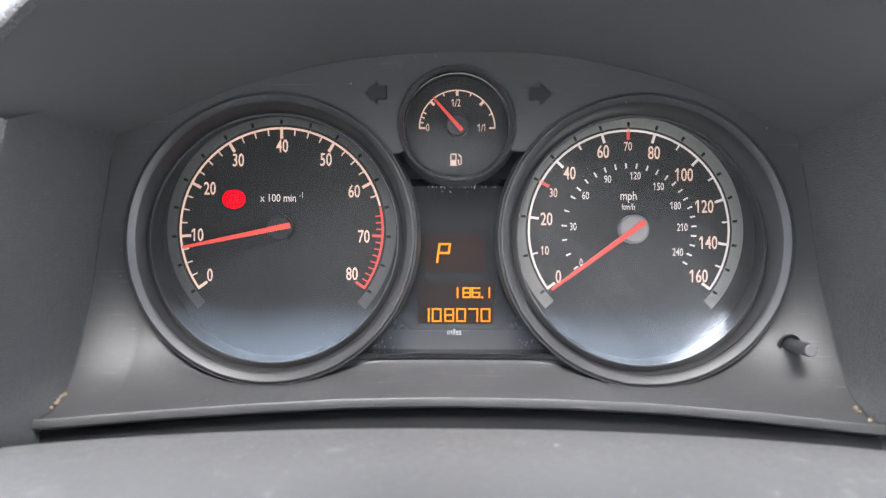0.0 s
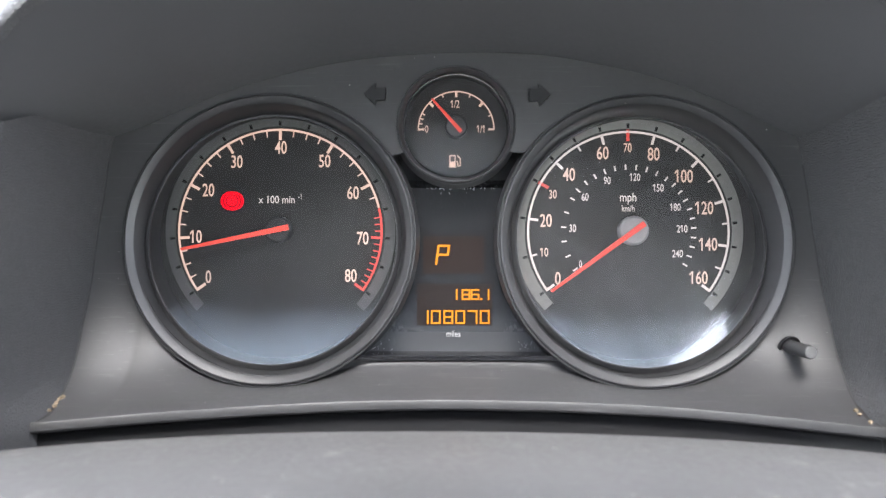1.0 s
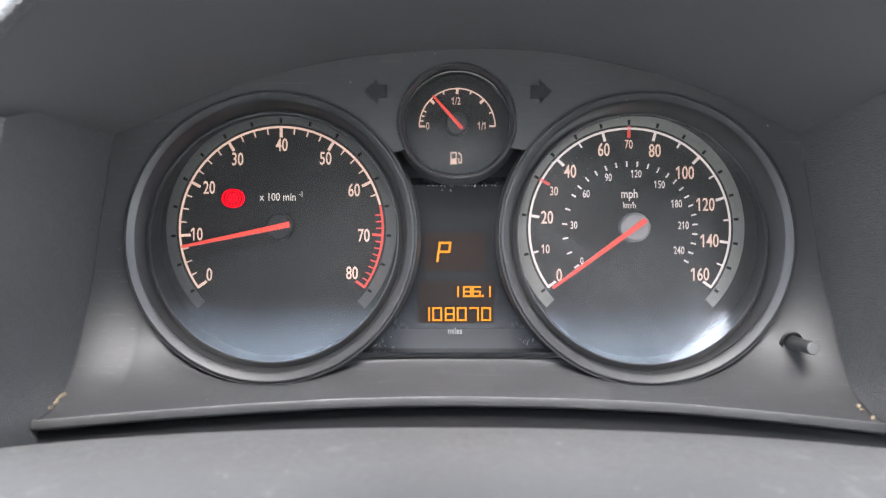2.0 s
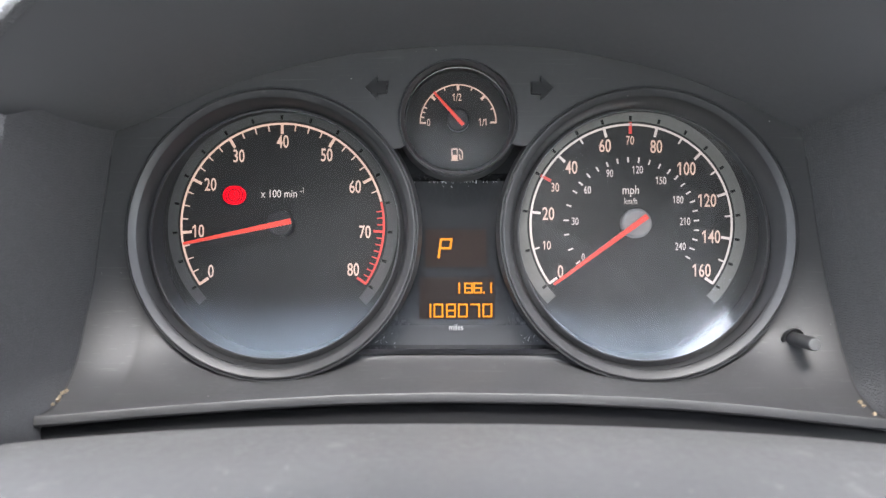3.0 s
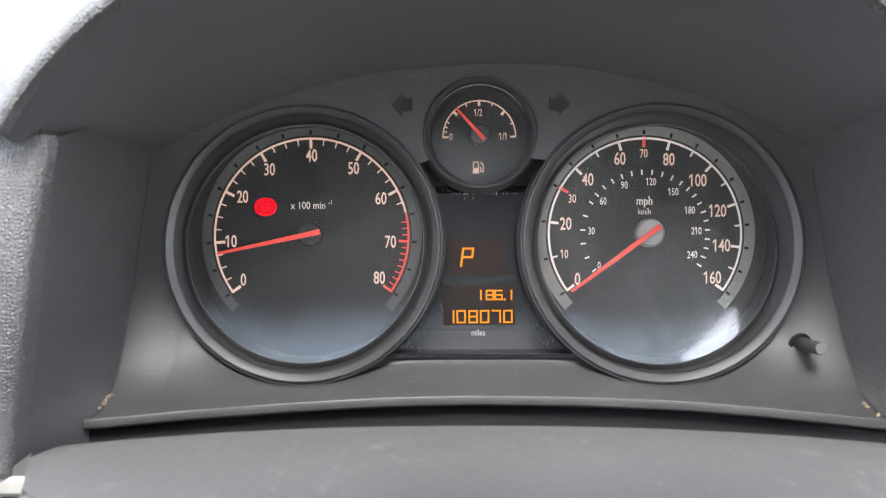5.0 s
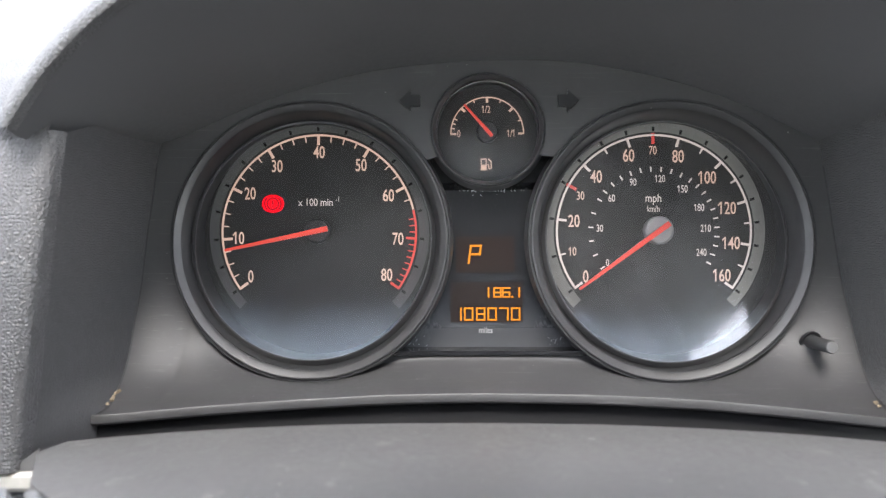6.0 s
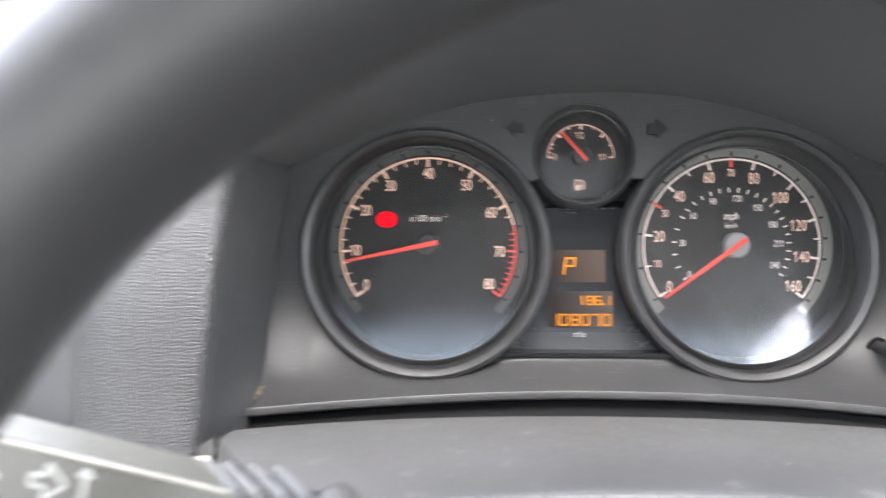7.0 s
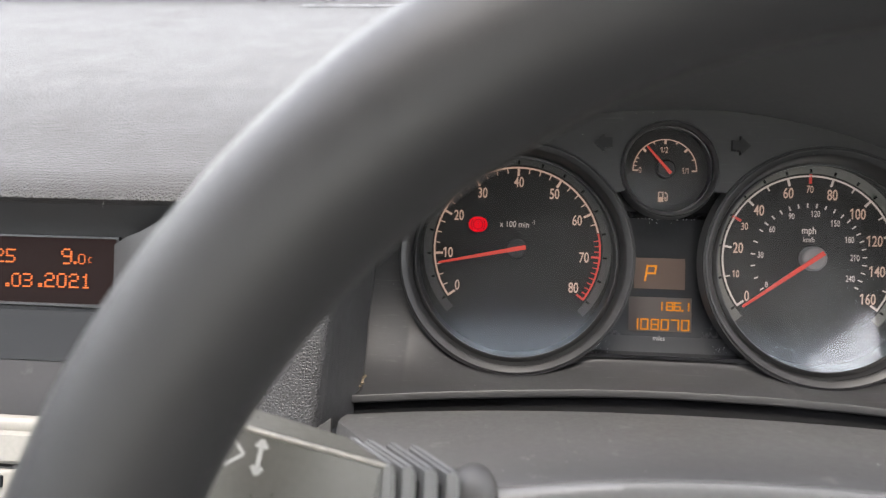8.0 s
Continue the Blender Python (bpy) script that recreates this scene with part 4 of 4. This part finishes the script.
rows = []
for j in range(9):
    v = j / 8
    rows.append([(x, y, -0.0775 + (h + 0.0775) * v) for x, y, h in ((-0.2355, 0.2768, 0.0305), (-0.2400, 0.2776, 0.0300), (-0.2525, 0.2790, 0.0240), (-0.262, 0.2805, 0.0185), (-0.270, 0.2825, 0.0145), (-0.280, 0.2868, 0.0115), (-0.290, 0.2925, 0.0070), (-0.291, 0.300, 0.0070))])
part("recess_end", grid(rows), SMOOTHGREY, hood, "smooth grey end piece beside the info display")

# ---- dashboard ----
dash = thing("dashboard", (-0.35, 0.5, -0.3), "dark grey grained car dashboard, bright under the windscreen", "dashboard")


def top_z(y):
    return between([(0.2955, 0.0495), (0.33, 0.0737), (0.36, 0.0925), (0.40, 0.1157), (0.5, 0.164), (0.85, 0.330)], y)


for side, x0, x1, far in ((-1, -0.1595, -0.2365, -1.05), (1, 0.1755, 0.34, 0.36)):
    rows = []
    for x, t in [(x0 - side * 0.004, 0)] + [(x0 + (x1 - x0) * k / 16, k / 16) for k in range(17)] + [(x1 + (far - x1) * k / 16, 1) for k in range(1, 17)]:
        y, z = front_y(t) - 0.0002, 0.0435 - 0.0130 * t
        w = t ** 3
        y += 0.0065 * (1 - w)
        row = [(x, y + 0.024 * w, z - 0.0065 * w), (x, y + 0.004 * w, z - 0.002 * w), (x, y, z), (x, y + 0.0010, z + 0.0035), (x, y + 0.0040, z + 0.0085), (x, y + 0.0100, z + 0.0145), (x, y + 0.0190, z + 0.0205)]
        row += [(x, q, max(top_z(q), row[-1][2] + 0.15 * (q - y - 0.018))) for q in (0.312, 0.33, 0.36, 0.40, 0.45, 0.5, 0.6, 0.75, 0.85)]
        rows.append(row)
    part("top_pad", grid(rows), PAD, dash, "grained dash top pad")
part("top_pad", grid([[(x, y, top_z(y) - 0.001) for y in (0.36, 0.45, 0.6, 0.75, 0.85)] for x in (-0.158, 0.0, 0.174)]), PAD, dash)

# ---- dash front below the pad: display recess, fascia, silver trim ----
def sweep(profile, x0, x1, n=14):
    """A profile of (y, z) drawn along the dash."""
    return grid([[(x0 + (x1 - x0) * i / n, y, z) for y, z in profile] for i in range(n + 1)])


part("recess_brow", sweep([(0.283, 0.0288), (0.292, 0.020), (0.2965, 0.0125), (0.2985, 0.0)], -1.0, -0.232), SMOOTHGREY, dash, "dark brow over the info display")
part("fascia", sweep([(0.2995, -0.0285), (0.2905, -0.0300), (0.2895, -0.0310), (0.2885, -0.0330), (0.281, -0.0535), (0.2795, -0.0548)], -1.0, -0.2890), FASCIA, dash, "grey fascia under the info display")
part("fascia", sweep([(0.285, -0.0553), (0.2795, -0.0556), (0.276, -0.066), (0.268, -0.080), (0.268, -0.084)], -1.0, -0.2890), LOWFASCIA, dash, "dark lower fascia")
part("silver_trim", sweep([(0.278, -0.0805), (0.2655, -0.0815), (0.2635, -0.0828), (0.2625, -0.0850), (0.2630, -0.0880), (0.2605, -0.0895), (0.2590, -0.1020), (0.2620, -0.1045), (0.28, -0.105)], -1.0, -0.2890), SILVER, dash, "cream-silver painted trim strip")
part("silver_trim", sweep([(0.256, -0.0770), (0.2455, -0.0775), (0.2440, -0.0790), (0.2440, -0.0830), (0.2460, -0.0850), (0.256, -0.0855)], -0.2890, -0.1585, 10), SILVER, dash, "cream-silver painted trim strip")
part("trim_end", slab([(-0.1685, -0.0775), (-0.1568, -0.0775), (-0.1568, -0.0690)], 0.2460, 0.2490, 0.0003), SHROUD, dash, "pointed pale trim end")
part("lower_dash", sweep([(0.30, -0.1055), (0.262, -0.106), (0.255, -0.14), (0.27, -0.22), (0.33, -0.34)], -1.0, 0.34), SKIN, dash, "dark lower dash panel")
part("switch_panel", sweep([(0.268, -0.1062), (0.2608, -0.1070), (0.2592, -0.1090), (0.2575, -0.128), (0.268, -0.132)], -1.0, -0.2900), SILVER, dash, "pale switch panel under the trim strip")
part("button_mark", box(-0.3300, -0.3255, 0.2578, 0.2590, -0.1150, -0.1095), FASCIA, dash)

part("cowl", sweep([(0.850, 0.3295), (0.858, 0.336), (0.862, 0.352), (0.90, 0.372)], -1.04, 0.35), FRIT, dash, "black edge under the windscreen")
part("demister_slot", grid([[(x, y, top_z(y) + 0.0015) for y in (0.800, 0.812)] for x in (-0.345, -0.31, -0.27, -0.23, -0.15)]), FRIT, dash, "dark demister slot")

# ---- steering column cover ----
cover = thing("column_cover", (0.0, 0.2, -0.12), "dusty grey plastic steering column cover with worn marks", "column cover")
HALF = [(0.140, 0.082), (0.16, 0.095), (0.20, 0.140), (0.235, 0.1600), (0.25, 0.1617), (0.2575, 0.1605)]


def cover_rows(profile):
    rows = []
    for y, dz in profile:
        h = between(HALF, y)
        row = []
        for i in range(73):
            u = -1 + 2 * i / 72
            row.append((MID - 0.004 + h * u, y, -0.0618 + dz - 0.0078 * abs(u) ** 2.2 - (0.025 if abs(u) > 0.999 else 0)))
        rows.append(row)
    return grid(rows)


part("cover_top", cover_rows([(0.2578, -0.03), (0.2578, -0.0015), (0.2572, -0.0004), (0.2555, 0.0), (0.245, 0.0008), (0.235, 0.0016), (0.22, 0.0024), (0.20, 0.0030), (0.185, 0.0030), (0.172, 0.0022), (0.164, 0.0012), (0.1615, 0.0), (0.1605, -0.0015)]), SHROUD, cover, "dusty grey cover top with pale scuffs")
part("front_ridge", cover_rows([(0.1600, -0.002), (0.1590, 0.0002), (0.1575, 0.0024), (0.1550, 0.0034), (0.1525, 0.0030), (0.1505, 0.0010), (0.148, -0.010), (0.146, -0.04)]), RIDGE_LIT, cover, "rounded front edge of the column cover")

def cover_z(x, y):
    """Height of the column cover's top over the dash axes' origin."""
    u = min(1.0, abs((x - MID + 0.004) / between(HALF, y)))
    return -0.0618 + between([(0.164, 0.0012), (0.172, 0.0022), (0.185, 0.0030), (0.20, 0.0030), (0.22, 0.0024), (0.235, 0.0016), (0.245, 0.0008), (0.2555, 0.0)], y) - 0.0078 * u ** 2.2


dust = thing("dust", (0.0, 0.2, -0.06), "scattered pale dust flecks on the column cover", "dust", kind="stuff")
flecks = bmesh.new()
rng = random.Random(5)
for k in range(70):
    x, y = rng.uniform(-0.11, 0.13), rng.uniform(0.17, 0.25)
    size = rng.choice((0.00016, 0.0002, 0.00026, 0.00026, 0.0004, 0.0006))
    spot = bmesh.ops.create_icosphere(flecks, subdivisions=1, radius=size)["verts"]
    wide, turn = rng.uniform(0.8, 2.2), rng.uniform(0, math.pi)
    for v in spot:
        px, py = v.co.x * wide, v.co.y * rng.uniform(0.7, 1.2)
        v.co = (x + px * math.cos(turn) - py * math.sin(turn), y + px * math.sin(turn) + py * math.cos(turn), cover_z(x, y) + 0.0001 + v.co.z * 0.25)
part("flecks", flecks, FLECK, dust)

# ---- indicator stalk ----
stalk = thing("indicator_stalk", (-0.09, 0.155, -0.07), "grey plastic indicator stalk with white printed symbols", "stalk")
S0, SA = Vector((-0.1588, -0.0451)), Vector((0.978, -0.208))
SB = Vector((-0.208, -0.978))


def on_stalk(s, h):
    p = S0 + SA * s + SB * h
    return p.x, p.y


bm = slab([on_stalk(-0.05, -0.001), on_stalk(0, 0), on_stalk(0.0468, 0), on_stalk(0.0455, 0.030), on_stalk(0, 0.031), on_stalk(-0.05, 0.029)], 0.140, 0.160, 0.0016)
for v in bm.verts:
    if v.co.y > 0.15:
        v.co.y += 0.008 * max(0.0, min(1.0, (v.co.x + 0.16) / 0.048))
        v.co.x -= 0.017 * max(0.0, min(1.0, (v.co.x + 0.16) / 0.040))
part("paddle", bm, STALKP, stalk, "olive-grey flat stalk paddle")


bm = grid([[Vector((*on_stalk(-0.05 + 0.0962 * i / 30, 0.0009), 0)).xzy + Vector((0, 0.1409, 0)) + Vector((0, 0.0008 * math.cos(a), 0.0008 * math.sin(a))) for a in (k * math.pi / 4 for k in range(8))] for i in range(31)], closed=True)
part("worn_edge", bm, WORN, stalk, "pale rubbed edge")


def mark(points, w=0.0011):
    return join(*(bar(*on_stalk(*p), *on_stalk(*q), w, 0.1400) for p, q in zip(points, points[1:])))


part("symbol", join(mark([(0.0075, 0.0030), (0.0075, 0.0135)], 0.0014), mark([(0.0058, 0.0052), (0.0075, 0.0027), (0.0092, 0.0052)], 0.0013), mark([(0.0058, 0.0113), (0.0075, 0.0138), (0.0092, 0.0113)], 0.0013)), WHITEPRINT, stalk, "white double arrow")
part("symbol", mark([(-0.0070, 0.0070), (-0.0030, 0.0070), (-0.0030, 0.0035), (0.0025, 0.0085), (-0.0030, 0.0135), (-0.0030, 0.0102), (-0.0070, 0.0102), (-0.0070, 0.0070)], 0.0010), WHITEPRINT, stalk, "white hollow arrow")
part("symbol", mark([(-0.0245, 0.0070), (-0.0205, 0.0075), (-0.0165, 0.0105), (-0.0205, 0.0135), (-0.0245, 0.0140)], 0.0010), WHITEPRINT, stalk, "white lamp symbol")
for k, (x, xb) in enumerate(((-0.1109, -0.1269), (-0.1046, -0.1212), (-0.0978, -0.1136), (-0.0910, -0.1060))):
    top, w = -0.0553 - 0.0005 * k, 0.0040
    bm = slab([(x - w, top + 0.0009), (x - w * 0.5, top + 0.0014), (x, top), (x + 0.0006, -0.090), (x - w - 0.0004, -0.088)], 0.1400, 0.1650, 0.0009)
    for v in bm.verts:
        if v.co.y > 0.155:
            v.co.x += xb - x
            v.co.z += 0.0006 if v.co.z > -0.07 else 0.0
    part("bellow", bm, STALKDARK, stalk, "ribbed grey bellows fold")
part("bellow_core", slab([(-0.1175, -0.0580), (-0.086, -0.0600), (-0.084, -0.088), (-0.1175, -0.087)], 0.1440, 0.1570, 0.002), RUBBER, stalk)
bm = bmesh.new()
bmesh.ops.create_uvsphere(bm, u_segments=24, v_segments=14, radius=1.0)
for v in bm.verts:
    v.co = (-0.0872 + 0.0078 * v.co.x, 0.1510 + 0.0110 * v.co.y, -0.0660 + 0.0096 * v.co.z)
part("stalk_root", bm, NUB, stalk, "rounded rubber end of the bellows")

# ---- steering wheel ----
wheel = thing("steering_wheel", (0.0155, 0.06, -0.11), "worn dark grey leather steering wheel", "steering wheel")
WC, WR, WTUBE, WTILT = Vector((0.0141, 0.0699, -0.1123)), 0.1882, 0.0185, radians(-0.8)


def rim_rows(a0, a1, n, grow=1.0):
    rows = []
    for i in range(n + 1):
        a = radians(a0 + (a1 - a0) * i / n)
        d = Vector((math.cos(a), math.sin(a) * math.sin(WTILT), math.sin(a) * math.cos(WTILT)))
        nrm = Vector((0, math.cos(WTILT), -math.sin(WTILT)))
        # thumb rests: the rim swells a little towards the spokes
        deg = math.degrees(a) % 360
        swell = 1 + 0.10 * math.exp(-((min(abs(deg - 190), abs(deg - 350))) / 16) ** 2)
        tube = WTUBE * grow * swell
        rows.append([WC + d * (WR + tube * math.cos(c)) + nrm * (tube * 1.04 * math.sin(c)) for c in (2 * math.pi * k / 32 for k in range(32))])
    return rows


part("rim", grid(rim_rows(0, 360, 160), closed=True), WHEELSKIN, wheel, "worn dark leather rim")
part("hub", slab([(-0.062, -0.200), (0.093, -0.200), (0.098, -0.145), (0.075, -0.130), (-0.044, -0.130), (-0.067, -0.145)], 0.045, 0.100, 0.010), WHEELSKIN, wheel)
for s in (-1, 1):
    part("spoke", slab([(0.0155 + s * 0.06, -0.142), (0.0155 + s * 0.175, -0.135), (0.0155 + s * 0.175, -0.165), (0.0155 + s * 0.06, -0.180)], 0.050, 0.068, 0.005), WHEELSKIN, wheel)
part("column", lathe([(0.025, 0.0), (0.025, 0.055)], 0.0155, -0.155, 0.098, 0, 40), RUBBER, wheel)
part("column_lower", box(-0.05, 0.08, 0.147, 0.26, -0.18, -0.075, 0.008), RUBBER, cover)

# ---- info display ----
info = thing("info_display", (-0.37, 0.30, -0.03), "car info display with glowing orange characters", "display")
part("surround", join(box(-0.50, -0.2885, 0.2940, 0.2975, 0.0098, 0.0110), box(-0.50, -0.2885, 0.2940, 0.2975, -0.0275, -0.0262), box(-0.2897, -0.2885, 0.2942, 0.2975, -0.0275, 0.0110)), FRAMEP, info, "thin dark display frame")
screen = part("screen", box(-0.50, -0.2905, 0.2950, 0.2970, -0.0262, 0.0098), SCREENGLOW, info, "dim red-brown glowing screen")
GLYPH = {
    "0": (14, 17, 17, 17, 17, 17, 14), "1": (4, 12, 4, 4, 4, 4, 14), "2": (14, 17, 1, 14, 16, 16, 31), "3": (30, 1, 1, 14, 1, 1, 30),
    "5": (31, 16, 16, 30, 1, 1, 30), "9": (14, 17, 17, 15, 1, 1, 14), "C": (7, 8, 8, 8, 8, 8, 7), ".": (0, 0, 0, 0, 0, 12, 12),
}


def dot_character(ch, x, z, step):
    """A dot-matrix character from its left edge x, with its foot at z."""
    out = []
    for r, bits in enumerate(GLYPH[ch]):
        for c in range(5):
            if bits >> (4 - c) & 1:
                px, pz = x + (c - (1 if ch == "." else 0)) * step, z + (6 - r) * step
                out.append(box(px, px + step * 0.86, 0.2946, 0.2951, pz, pz + step * 0.70))
    return join(*out)


for text, (x, z), step in (("25", (-0.36051, -0.00462), 0.00112), ("9", (-0.32162, -0.00459), 0.00128), (".0", (-0.31445, -0.00436), 0.00085), ("C", (-0.30635, -0.00347), 0.00045), ("02", (-0.37831, -0.01844), 0.00112), (".03", (-0.35364, -0.01788), 0.00112), (".2021", (-0.3345, -0.0175), 0.00117)):
    for ch in text:
        part("character", dot_character(ch, x, z, step), ORANGE, screen, "glowing orange dot character")
        x += (3 if ch == "." else 6) * step

# ---- a loose thread on the dash lip ----
thread = thing("thread", (-0.31, 0.283, 0.03), "short pale thread hanging from the dash lip", "thread")
(x0, z0), (x1, z1) = (-0.28985, 0.03301), (-0.28904, 0.02625)
rows = []
for i in range(9):
    t = i / 8
    c = Vector((x0 + (x1 - x0) * t + 0.0006 * math.sin(3 * t), 0.2790 + 0.0004 * math.sin(5 * t), z0 + (z1 - z0) * t))
    rows.append([c + Vector((0.00012 * math.cos(a), 0.00012 * math.sin(a), 0)) for a in (0, 2.1, 4.2)])
part("strand", grid(rows, closed=True), WHITEPRINT, thread)

# ---- cabin shell (world axes) ----
def shell(name, bm, material, label, category):
    me = bpy.data.meshes.new(name)
    bmesh.ops.recalc_face_normals(bm, faces=bm.faces)
    bm.to_mesh(me)
    bm.free()
    me.materials.append(material)
    return tagged(new(name, me), label, category, kind="structure")


XL, XR = -1.10, 0.36
# added panel, out of view: its edges bound the bright patch in the lens
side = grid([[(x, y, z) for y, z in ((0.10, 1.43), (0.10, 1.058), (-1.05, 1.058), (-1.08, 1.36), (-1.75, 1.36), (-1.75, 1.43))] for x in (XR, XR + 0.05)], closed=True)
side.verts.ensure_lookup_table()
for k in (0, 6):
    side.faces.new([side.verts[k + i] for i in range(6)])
shell("floor", box(XL, XR, -1.7, 1.0, 0.28, 0.32), TRIM, "dark grey car floor", "floor")
shell("ceiling", join(box(XL, XR, -0.86, -0.03, 1.40, 1.43), box(XL, XR, -1.75, -1.45, 1.40, 1.43), box(XR - 0.03, XR, -1.45, -0.86, 1.40, 1.43)), HEADLINER, "dark headliner round an added glass roof panel", "ceiling")
shell("wall_rear", join(box(XL, XR, -1.75, -1.7, 0.28, 0.78), box(XL, XL + 0.06, -1.75, -1.7, 0.78, 0.80)), TRIM, "grey rear trim under the rear window", "wall")
shell("wall_front", box(XL, XR, 0.95, 1.0, 0.28, 0.93), TRIM, "dark bulkhead under the dash", "wall")
shell("wall_left", join(box(XL - 0.05, XL, -1.75, 1.0, 0.28, 1.08), box(XL - 0.05, XL, -1.75, -0.17, 1.36, 1.43)), TRIM, "grey door trim and pillar", "wall")
shell("wall_right", join(box(XR, XR + 0.05, -1.75, 1.0, 0.28, 0.80), side), TRIM, "grey door trim under a side opening, with an added unseen panel above", "wall")
shell("ground", box(-400, 400, -400, 400, -0.02, 0.0), ASPHALT, "asphalt ground outside the car", "ground")
glass = shell("window_1", grid([[(x, 0.915 - 1.10 * t, 0.995 + 0.40 * t + 0.06 * math.sin(math.pi * t)) for t in (i / 12 for i in range(13))] for x in (XL, -0.37, XR)]), GLASS, "clear car windscreen", "window")
glass.visible_shadow = False

# roof opening added out of view so lenses and display reflect dimmed sky
added_roof_glass = shell("window_2", grid([[(x, y, 1.415) for y in (-1.45, -1.12, -0.86)] for x in (XL, -0.4, XR - 0.03)]), TINTED, "added tinted roof panel, unseen, for sky in the dial reflections", "window")
added_roof_glass.visible_shadow = False
